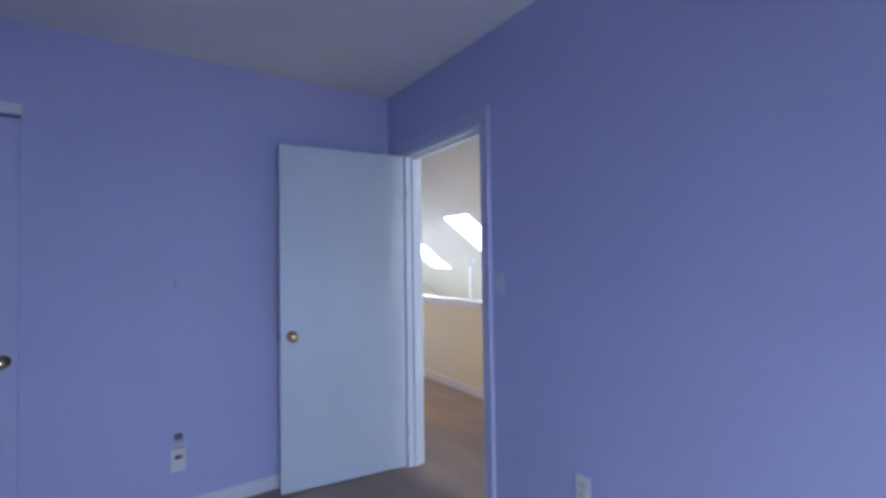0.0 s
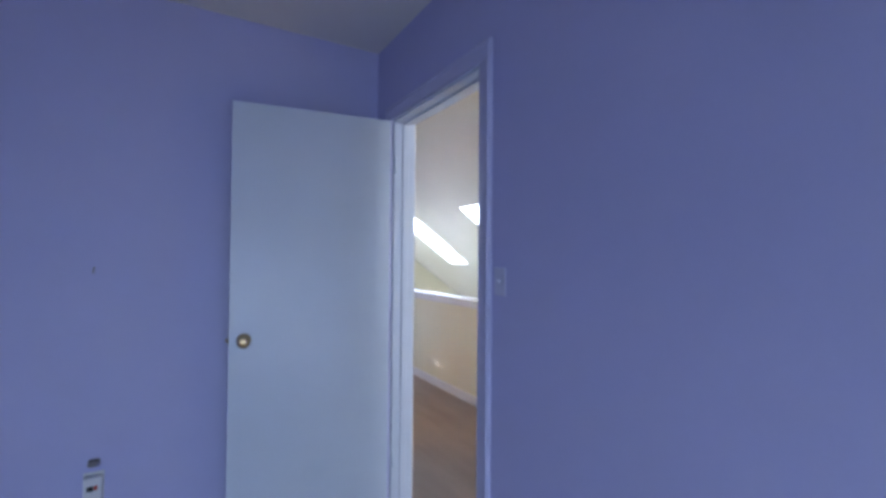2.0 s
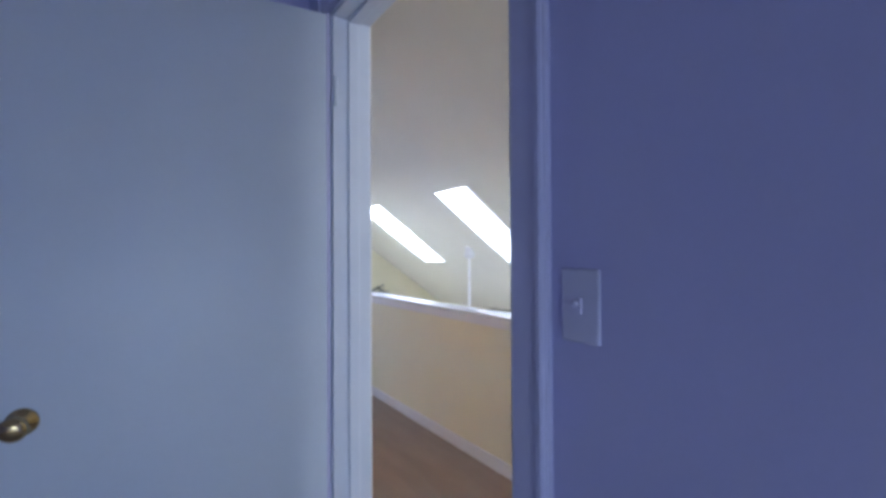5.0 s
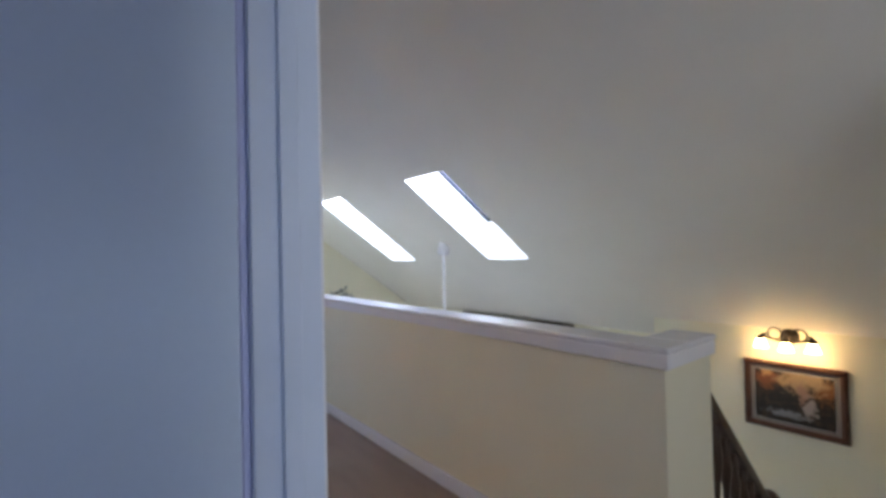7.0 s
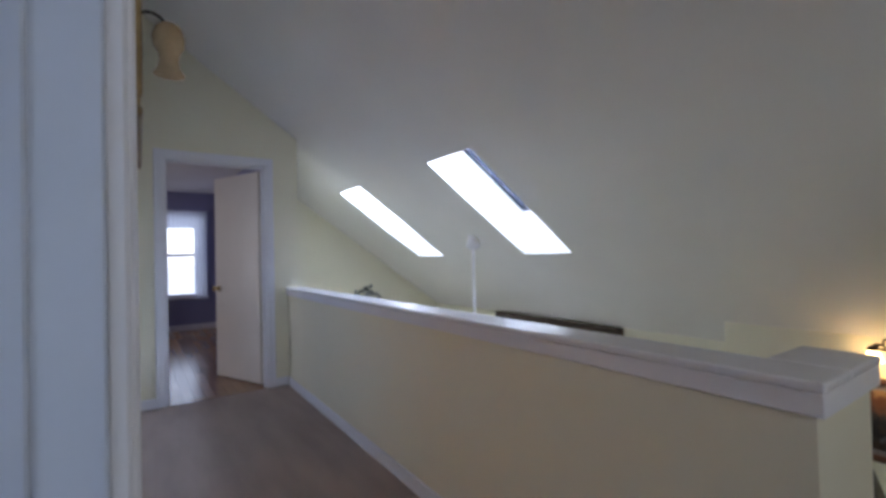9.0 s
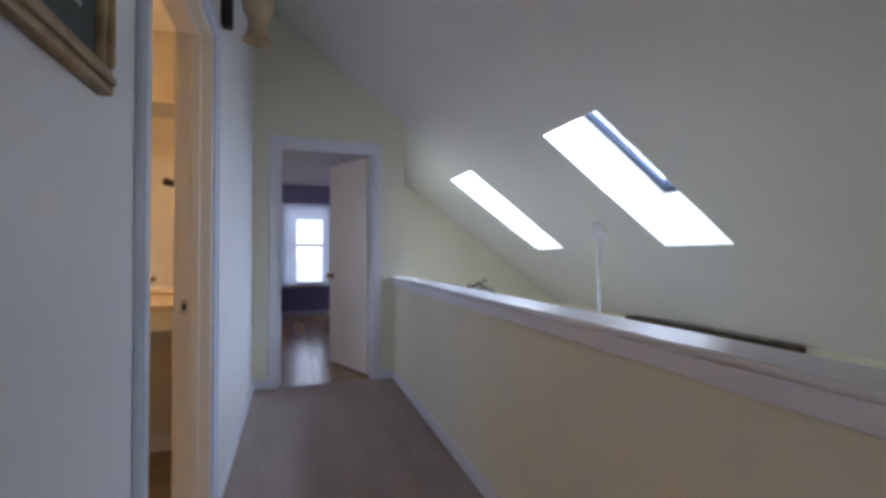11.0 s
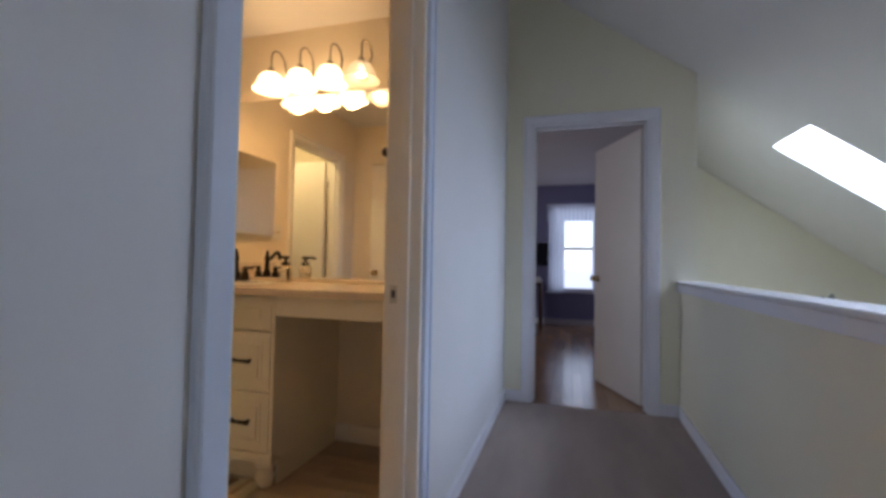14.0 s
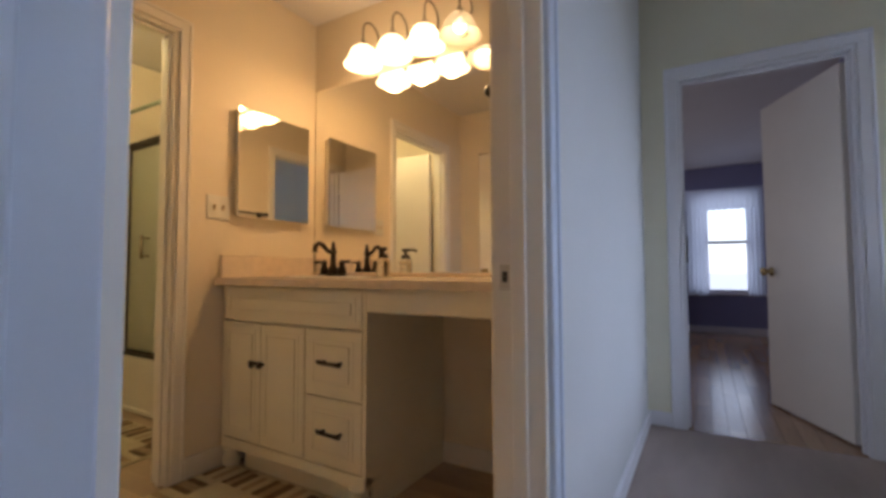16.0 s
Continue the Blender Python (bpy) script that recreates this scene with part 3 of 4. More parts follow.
def strike(x, y, z, side):
    ob = thing("strike_plate", pose(x, y, z), "small steel strike plate on a door lining", "strike plate")
    bm = B()
    a, b = sorted((0.0, side * 0.002))
    box(bm, -0.014, a, -0.03, 0.014, b, 0.03, 0.0005)
    plate = part("plate", bm, STEEL, ob)
    bm = B()
    a, b = sorted((side * 0.002, side * 0.003))
    box(bm, -0.007, a, -0.013, 0.007, b, 0.013)
    part("latch_hole", bm, BLACK_PLASTIC, plate)


strike(-0.125, D1[0] + 0.018, 0.915, 1)
strike(-0.125, D2[1] - 0.018, 0.92, -1)


# closet sliding panels
def closet_panel(x0, x1, y, knob_x):
    ob = thing("closet_door", pose(x0, y, 0), "pale lavender flush sliding closet door with brass pull", "closet door", "closet doors")
    bm = B()
    box(bm, 0, 0, 0.015, x1 - x0, 0.03, 2.04, 0.003)
    panel = part("panel", bm, LAVENDER_TRIM, ob)
    knob(panel, knob_x - x0, 0.0, 0.91, -1)


closet_panel(-2.90, -2.058, 0.262, -2.115)
closet_panel(-3.70, -2.85, 0.302, -3.62)

# ---- bedroom window (behind the walker) ----
def sash_window(name, m, w, h, label):
    ob = thing(name, m, label, "window")
    bm = B()
    for x0, z0, x1, z1 in ((0, 0, 0.045, h), (w - 0.045, 0, w, h), (0.045, 0, w - 0.045, 0.05), (0.045, h - 0.045, w - 0.045, h), (0.045, h / 2 - 0.022, w - 0.045, h / 2 + 0.022)):
        box(bm, x0, 0.03, z0, x1, 0.09, z1, 0.003)
    part("window_frame", bm, TRIM, ob)
    for z0, z1 in ((0.05, h / 2 - 0.022), (h / 2 + 0.022, h - 0.045)):
        bm = B()
        box(bm, 0.045, 0.055, z0, w - 0.045, 0.060, z1)
        g = part("pane", bm, PANE, ob)
        g.visible_shadow = False
    bm = B()
    box(bm, -0.06, -0.05, -0.03, w + 0.06, 0.03, 0.0, 0.004)
    part("window_sill", bm, TRIM, ob)
    tagged(ob, kind="structure")
    return ob


sash_window("window_1", pose(-0.85, -4.6, 0.25, 0, 0, 180), 1.5, 1.2, "white bedroom sash window in daylight")
sash_window("window_2", pose(0.09, FAR_Y, 0.58), 0.88, 1.47, "white sash window with bright daylight behind sheers")
# Unseen, added to go with the landing's fill lamp.
sash_window("window_4", pose(0.62, -2.4, 0.9, 0, 0, 180), 0.6, 1.1, "unseen white window added to light the landing")
# Out of view, added around the far room's side fill.
sash_window("window_5", pose(-2.48, 5.3, 0.75, 0, 0, 90), 1.2, 1.2, "unseen white window added to light the far door")
# Unseen opening, added for the warm fill below.
sash_window("window_3", pose(3.4, -2.4, -1.7, 0, 0, 180), 1.6, 1.4, "unseen white window added for the lower room's fill")


# ---- bedroom small things ----
def outlet(m, label, n=2):
    ob = thing("wall_outlet", m, label, "outlet")
    bm = B()
    box(bm, -0.036, 0, -0.058, 0.036, 0.006, 0.058, 0.003, 2)
    part("cover_plate", bm, WHITE_PLASTIC, ob)
    for z in (-0.02, 0.02):
        bm = B()
        box(bm, -0.016, 0.006, z - 0.013, 0.016, 0.009, z + 0.013, 0.003)
        sock = part("socket", bm, PLASTIC, ob)
        for x in (-0.006, 0.006):
            bm = B()
            box(bm, x - 0.0012, 0.009, z - 0.005, x + 0.0012, 0.0095, z + 0.005)
            part("slot", bm, BLACK_PLASTIC, sock)
    return ob


def light_switch(m, gangs, label, plate_mat=WHITE_PLASTIC, toggle_mat=None):
    ob = thing("light_switch", m, label, "switch")
    w = 0.036 + 0.023 * (gangs - 1)
    bm = B()
    box(bm, -w, 0, -0.058, w, 0.006, 0.058, 0.003, 2)
    part("cover_plate", bm, plate_mat, ob)
    for i in range(gangs):
        x = (i - (gangs - 1) / 2) * 0.046
        bm = B()
        v0 = 0.006
        box(bm, x - 0.005, v0, -0.012, x + 0.005, v0 + 0.003, 0.012)
        box(bm, x - 0.004, v0 + 0.003, 0.0, x + 0.004, v0 + 0.014, 0.008, 0.002)
        part("toggle", bm, toggle_mat or plate_mat, ob)
    return ob


light_switch(pose(WX, -0.917, 1.228, 0, 0, 90) @ Matrix.Diagonal((0.85, 1.0, 0.85, 1)), 1, "painted-over lavender light switch beside the bedroom door", SWITCH_PAINT)
outlet(pose(WX, -1.39, 0.435, 0, 0, 90), "white outlet low on the lavender wall")


def plugged_detector():
    ob = thing("plug_in_detector", pose(-1.425, BED_Y, 0.355), "white plug-in alarm with a red and black window", "alarm")
    bm = B()
    box(bm, -0.036, -0.006, -0.115, 0.036, 0, 0.03, 0.002)
    part("outlet_plate", bm, WHITE_PLASTIC, ob)
    bm = B()
    box(bm, -0.032, -0.045, -0.09, 0.032, -0.006, 0.02, 0.006, 2)
    body = part("body", bm, WHITE_PLASTIC, ob)
    bm = B()
    box(bm, -0.018, -0.047, -0.035, 0.004, -0.044, -0.015)
    part("display", bm, BLACK_PLASTIC, body, "black window")
    bm = B()
    box(bm, 0.006, -0.047, -0.032, 0.018, -0.044, -0.015)
    part("button", bm, RED, body, "red test button")
    bm = B()
    box(bm, -0.020, -0.03, 0.055, 0.020, 0.0, 0.085, 0.008, 2)
    part("sensor_cap", bm, MAT_GREY, ob, "small grey cap on the wall")


plugged_detector()
ob = thing("wall_hook", pose(-1.442, BED_Y, 1.244), "tiny dark picture hook on the lavender wall", "hook")
bm = B()
tube(bm, [(0, 0, 0.012), (0, -0.006, 0.010), (0, -0.008, -0.008), (0, -0.014, -0.012), (0, -0.016, -0.004)], 0.0025, 8)
part("hook", bm, MAT_GREY, ob)


# ---- hall things ----
def framed_picture(m, w, h, fw, frame_mat, mount_mat, mount, label, fill):
    """A frame hung on a wall: local x along the wall, +y out of it, z up; origin at the bottom middle."""
    ob = thing("framed_picture", m, label, "picture")
    for nm, x0, z0, x1, z1 in (("frame_rail", -w / 2, 0, w / 2, fw), ("frame_rail", -w / 2, h - fw, w / 2, h), ("frame_stile", -w / 2, fw, -w / 2 + fw, h - fw), ("frame_stile", w / 2 - fw, fw, w / 2, h - fw)):
        bm = B()
        box(bm, x0, 0, z0, x1, 0.022, z1, 0.005, 2)
        if x1 - x0 > z1 - z0:
            zc = (z0 + z1) / 2
            box(bm, x0 + 0.01, 0.018, zc - fw * 0.18, x1 - 0.01, 0.030, zc + fw * 0.18, 0.005, 2)
        else:
            xc = (x0 + x1) / 2
            box(bm, xc - fw * 0.18, 0.018, z0 + 0.0, xc + fw * 0.18, 0.030, z1, 0.005, 2)
        part(nm, bm, frame_mat, ob)
    bm = B()
    box(bm, -w / 2 + fw, 0.002, fw, w / 2 - fw, 0.010, h - fw)
    part("mount", bm, mount_mat, ob)
    fill(ob, -w / 2 + fw + mount, fw + mount, w / 2 - fw - mount, h - fw - mount)
    return ob


def fill_print(ob, x0, z0, x1, z1):
    bm = B()
    box(bm, x0, 0.010, z0, x1, 0.0125, z1)
    part("print", bm, PRINT, ob, "pale botanical print")
    bm = B()
    for k in range(5):
        xm = x0 + (x1 - x0) * (0.2 + 0.15 * k)
        tube(bm, [(xm, 0.0135, z0 + 0.02), (xm + 0.02 * (k - 2), 0.0135, (z0 + z1) / 2), (xm + 0.05 * (k - 2), 0.0135, z1 - 0.05)], 0.002, 6)
    part("drawing", bm, MAT_GREY, ob)


framed_picture(pose(HF, 0.615, 1.408, 0, 0, -90), 0.48, 0.66, 0.045, GILT, MAT_GREEN, 0.06, "print in a worn gilt frame with dark green mount", fill_print)


def bell_profile(r, h):
    outer = [(0.26, 1.0), (0.42, 0.95), (0.56, 0.84), (0.66, 0.68), (0.72, 0.50), (0.78, 0.34), (0.87, 0.17), (0.97, 0.05), (1.0, 0.0)]
    inner = [(a - 0.04, b - 0.02) for a, b in outer[-2::-1]]
    return [(r * a, h * b) for a, b in outer] + [(r * 0.965, h * 0.01)] + [(r * a, h * b) for a, b in inner]


def hall_sconce():
    ob = thing("wall_sconce", pose(HF, 2.20, 2.26), "unlit black wall sconce with an amber bell glass", "wall lamp")
    bm = B()
    lathe(bm, [(0.0, 0.0), (0.055, 0.0), (0.052, 0.012), (0.03, 0.02), (0.0, 0.022)], (0, 0, 0.10), "x", 20)
    box(bm, 0.0, -0.028, -0.07, 0.05, 0.028, 0.12, 0.010, 2)
    part("backplate", bm, BRONZE, ob, "black iron backplate")
    bm = B()
    tube(bm, arc(0.085, 0, 0.12, 0.065, 180, 10, "xz", 10) + [(0.150, 0, 0.09)], 0.008)
    part("arm", bm, BRONZE, ob)
    bm = B()
    prof = [(0.028, 0.10), (0.050, 0.08), (0.062, 0.04), (0.058, 0.0), (0.040, -0.03), (0.036, -0.06), (0.044, -0.10), (0.060, -0.125), (0.057, -0.125), (0.040, -0.098), (0.032, -0.06), (0.036, -0.03), (0.054, 0.0), (0.057, 0.04), (0.046, 0.075), (0.02, 0.09)]
    lathe(bm, [(1.2 * r, 1.15 * h) for r, h in prof], (0.160, 0, 0.03), "z", 24)
    part("shade", bm, AMBER, ob, "amber glass bell shade")


hall_sconce()


# ---- great room things ----
def fan():
    ob = thing("ceiling_fan_mount", pose(2.69, 3.0, roof(2.69) - 0.05), "white fan canopy and downrod under the slope", "ceiling fan")
    bm = B()
    lathe(bm, [(0.0, 0.08), (0.045, 0.08), (0.062, 0.0), (0.068, -0.02), (0.063, -0.045), (0.045, -0.06), (0.02, -0.068), (0.0, -0.068)], (0, 0, 0), "z", 24)
    part("canopy", bm, TRIM, ob)
    bm = B()
    lathe(bm, [(0.0, -0.07), (0.013, -0.07), (0.013, -1.25), (0.0, -1.25)], (0, 0, 0), "z", 14)
    part("downrod", bm, TRIM, ob)
    bm = B()
    lathe(bm, [(0.0, -1.20), (0.03, -1.20), (0.09, -1.25), (0.11, -1.32), (0.09, -1.40), (0.0, -1.42)], (0, 0, 0), "z", 24)
    part("motor", bm, TRIM, ob)
    for k in range(5):
        bm = B()
        box(bm, 0.10, -0.06, -1.335, 0.62, 0.06, -1.327, 0.003)
        bmesh.ops.rotate(bm, verts=bm.verts, cent=(0, 0, 0), matrix=Matrix.Rotation(radians(72 * k + 20), 3, "Z"))
        part("blade", bm, TRIM, ob)


fan()

ob = thing("timber_shelf_beam", pose(GX, 2.275, 0.315), "rough dark timber beam fixed under the eaves", "beam")
bm = B()
rnd = random.Random(4)
N = 40
rows = []
for i in range(N + 1):
    y = 1.88 * i / N
    j = [rnd.uniform(-0.006, 0.006) for _ in range(4)]
    rows.append([bm.verts.new(p) for p in ((0.0, y, 0.0), (-0.07 + j[0], y, 0.0 + j[1]), (-0.07 + j[2], y, 0.105 + j[3]), (0.0, y, 0.11 + j[1]))])
for a, b in zip(rows, rows[1:]):
    for i in range(4):
        bm.faces.new((a[i], a[(i + 1) % 4], b[(i + 1) % 4], b[i]))
bm.faces.new(rows[0])
bm.faces.new(rows[-1][::-1])
part("beam", bm, RUSTIC, ob)


def wall_art():
    ob = thing("metal_wall_art", pose(2.77, GY, 0.66), "metal leaf and flower wall ornament", "wall art")
    rnd = random.Random(7)
    bm = B()
    tube(bm, [(-0.21 + 0.035 * i, -0.03, -0.05 + 0.05 * math.sin(i * 0.9)) for i in range(13)], 0.006, 6)
    part("stem", bm, LEAFMETAL, ob)
    for k in range(22):
        x, z, a, r = rnd.uniform(-0.20, 0.20), rnd.uniform(-0.06, 0.13), rnd.uniform(0, 6.28), rnd.uniform(0.025, 0.045)
        z *= 1 - abs(x) * 1.2
        bm = B()
        ring = []
        for i in range(10):
            t = 2 * math.pi * i / 10
            u, w = r * math.cos(t), 0.5 * r * math.sin(t)
            ring.append((x + u * math.cos(a) - w * math.sin(a), z + u * math.sin(a) + w * math.cos(a)))
        f = [bm.verts.new((p[0], -0.035 - 0.01 * math.cos(i), p[1])) for i, p in enumerate(ring)]
        b = [bm.verts.new((p[0], -0.029 - 0.01 * math.cos(i), p[1])) for i, p in enumerate(ring)]
        bm.faces.new(f)
        bm.faces.new(b[::-1])
        for i in range(10):
            bm.faces.new((f[i], f[(i + 1) % 10], b[(i + 1) % 10], b[i]))
        part("leaf", bm, LEAFMETAL, ob)


wall_art()


# ---- stair ----
def stair():
    ob = thing("staircase", pose(HX + 0.38, -1.06, 0), "carpeted stair going down from the landing", "staircase")
    rise, run = 0.19, 0.195
    for i in range(9):
        bm = B()
        box(bm, run * i, 0, -rise * (i + 2), run * (i + 1) + 0.02, 1.04, -rise * (i + 1), 0.01)
        part("step", bm, CARPET, ob)
    tagged(ob, kind="structure")
    bm = B()
    box(bm, HX + 0.38 + run * 9, -2.4, -2.7, PX, 0.06, -rise * 10)
    structure("stair_landing", bm, CARPET, "carpeted stair landing")
    wall("wall_stair_south", "y", -1.10, -1.06, HX + 0.38, PX, -2.7, 2.6, CREAM, (), "cream wall beside the stair")
    rl = thing("stair_railing", pose(1.50, 0.0, 0), "dark stained wooden stair railing with turned balusters", "railing")
    s = rise / run

    def top(x):
        return 0.825 - s * x

    prof = [(-0.030, -0.04), (0.030, -0.04), (0.036, 0.0), (0.026, 0.022), (0.0, 0.030), (-0.026, 0.022), (-0.036, 0.0)]
    bm = B()
    rings = [[bm.verts.new((x, p[0], top(x) - 0.03 + p[1])) for p in prof] for x in (0.03, 0.93)]
    for i in range(7):
        bm.faces.new((rings[0][i], rings[0][(i + 1) % 7], rings[1][(i + 1) % 7], rings[1][i]))
    bm.faces.new(rings[0])
    bm.faces.new(rings[1][::-1])
    part("handrail", bm, DARKWOOD, rl)
    for k in range(9):
        x = 0.07 + 0.10 * k
        base = -rise * (int((x + 1.50 - HX - 0.38) / run) + 1)
        h = top(x) - 0.06 - base
        bm = B()
        p = [(0.020, 0.0), (0.020, 0.12 * h), (0.012, 0.15 * h), (0.019, 0.20 * h), (0.024, 0.30 * h), (0.014, 0.52 * h), (0.011, 0.62 * h), (0.014, 0.70 * h), (0.022, 0.78 * h), (0.026, 0.83 * h), (0.020, 0.88 * h), (0.020, h)]
        lathe(bm, [(r, z + base) for r, z in p], (x, 0, 0), "z", 10)
        part("baluster", bm, DARKWOOD, rl)
    bm = B()
    box(bm, 0.92, -0.04, -rise * 6, 1.00, 0.04, -0.09, 0.006)
    box(bm, 0.91, -0.05, -0.11, 1.01, 0.05, -0.095, 0.004)
    lathe(bm, [(0.03, -0.095), (0.042, -0.085), (0.045, -0.065), (0.03, -0.045), (0.0, -0.035)], (0.96, 0, 0), "z", 16)
    part("newel_post", bm, DARKWOOD, rl)


stair()


def painting_material():
    """A dark wooded gorge at dusk: rust trees, a pale sky gap, a white fall and river."""
    m = bpy.data.materials.new("river_painting")
    m.use_nodes = True
    n, l = m.node_tree.nodes, m.node_tree.links
    b = n["Principled BSDF"]
    b.inputs["Roughness"].default_value = 0.65
    co = n.new("ShaderNodeTexCoord")
    warp = n.new("ShaderNodeTexNoise")
    warp.inputs["Scale"].default_value, warp.inputs["Detail"].default_value = 26, 10
    l.new(co.outputs["Object"], warp.inputs["Vector"])

    def field(cx, cz, sx, sz, spread, edge):
        mp = n.new("ShaderNodeMapping")
        mp.inputs["Location"].default_value = (-cx * sx, 0, -cz * sz)
        mp.inputs["Scale"].default_value = (sx, 0, sz)
        l.new(co.outputs["Object"], mp.inputs["Vector"])
        ln = n.new("ShaderNodeVectorMath")
        ln.operation = "LENGTH"
        l.new(mp.outputs["Vector"], ln.inputs[0])
        ad = n.new("ShaderNodeMath")
        ad.operation = "MULTIPLY_ADD"
        ad.inputs[1].default_value = spread
        l.new(warp.outputs["Fac"], ad.inputs[0])
        l.new(ln.outputs["Value"], ad.inputs[2])
        rm = n.new("ShaderNodeMapRange")
        rm.inputs["From Min"].default_value, rm.inputs["From Max"].default_value = 1 + spread * 0.5 + edge, 1 + spread * 0.5 - edge
        l.new(ad.outputs[0], rm.inputs["Value"])
        return rm.outputs["Result"]

    base = n.new("ShaderNodeValToRGB")
    base.color_ramp.elements[0].position, base.color_ramp.elements[0].color = 0.48, (0.006, 0.006, 0.008, 1)
    base.color_ramp.elements[1].position, base.color_ramp.elements[1].color = 0.78, (0.06, 0.035, 0.022, 1)
    l.new(warp.outputs["Fac"], base.inputs["Fac"])
    out = base.outputs["Color"]
    looks = (
        ((0.150, 0.385, 12, 14, 3.4, 0.36), (0.16, 0.055, 0.022)),
        ((-0.185, 0.345, 14, 13, 3.4, 0.36), (0.17, 0.07, 0.025)),
        ((-0.050, 0.405, 7.5, 10, 2.4, 0.30), (0.31, 0.225, 0.14)),
        ((0.165, 0.425, 28, 34, 3.4, 0.40), (0.40, 0.23, 0.10)),
        ((-0.065, 0.300, 32, 14, 3.4, 0.36), (0.26, 0.16, 0.13)),
        ((-0.100, 0.200, 30, 15, 3.0, 0.36), (0.26, 0.24, 0.25)),
        ((0.050, 0.130, 9, 42, 3.4, 0.32), (0.17, 0.18, 0.21)),
    )
    for spec, colour in looks:
        mx = n.new("ShaderNodeMix")
        mx.data_type = "RGBA"
        l.new(field(*spec), mx.inputs["Factor"])
        l.new(out, mx.inputs["A"])
        mx.inputs["B"].default_value = (*colour, 1)
        out = mx.outputs["Result"]
    l.new(out, b.inputs["Base Color"])
    return m


def fill_painting(ob, x0, z0, x1, z1):
    bm = B()
    box(bm, x0 - 0.004, 0.010, z0 - 0.004, x1 + 0.004, 0.0115, z1 + 0.004)
    part("inner_line", bm, PRINT, ob, "pale mount edge")
    bm = B()
    box(bm, x0, 0.010, z0, x1, 0.0135, z1)
    part("canvas", bm, painting_material(), ob, "dark wooded gorge painting")


framed_picture(pose(PX, 0.175, -0.123, 0, 0, 90), 0.622, 0.513, 0.042, REDWOOD, MAT_GREY, 0.030, "dark river painting in a cherry wood frame", fill_painting)


def stair_lamp():
    lx, ly, lz = PX, 0.185, 0.590
    ob = thing("wall_lamp", pose(lx, ly, lz), "lit bronze wall lamp with three glass bell shades", "wall lamp")
    bm = B()
    lathe(bm, [(0.0, 0.0), (0.06, 0.0), (0.055, -0.015), (0.03, -0.025), (0.0, -0.028)], (0, 0, 0.0), "x", 20)
    lathe(bm, [(0.0, -0.02), (0.022, -0.02), (0.03, -0.045), (0.018, -0.07), (0.0, -0.075)], (0, 0, 0.025), "x", 14)
    part("backplate", bm, BRONZE, ob)
    bm = B()
    for s in (-1, 1):
        tube(bm, arc(-0.075, s * 0.075, 0.025, 0.042, 0, 360, "yz", 22), 0.006)
        tube(bm, [(-0.03, 0, 0.0), (-0.06, s * 0.05, -0.03), (-0.08, s * 0.10, -0.015), (-0.10, s * 0.155, 0.005)], 0.008)
        tube(bm, [(-0.08, s * 0.115, 0.02), (-0.095, s * 0.145, 0.016), (-0.10, s * 0.185, -0.012)], [0.006, 0.012, 0.004])
    tube(bm, [(-0.03, 0, 0.0), (-0.08, 0, 0.02), (-0.11, 0, -0.005)], 0.009)
    part("scroll_arms", bm, BRONZE, ob)
    for y, dz in ((-0.155, 0.0), (0.0, -0.012), (0.155, 0.0)):
        bm = B()
        lathe(bm, [(0.0, 0.018), (0.016, 0.018), (0.026, 0.0), (0.024, -0.014), (0.0, -0.014)], (-0.11, y, dz - 0.005), "z", 14)
        part("holder", bm, BRONZE, ob)
        bm = B()
        lathe(bm, bell_profile(0.046, 0.068), (-0.11, y, dz - 0.082), "z", 20)
        part("shade", bm, SHADE_LIT_STAIR, ob, "glowing glass shade")
        bulb("stair_lamp_bulb", lx - 0.11, ly + y, lz + dz - 0.06, 0.42, (1.0, 0.62, 0.26), 0.015)


stair_lamp()

# ---- bathroom ----
VF, VX0, VX1 = 2.30, BWX + 0.01, -0.838   # vanity front, its two sides
CT = 0.90                                # top of the counter


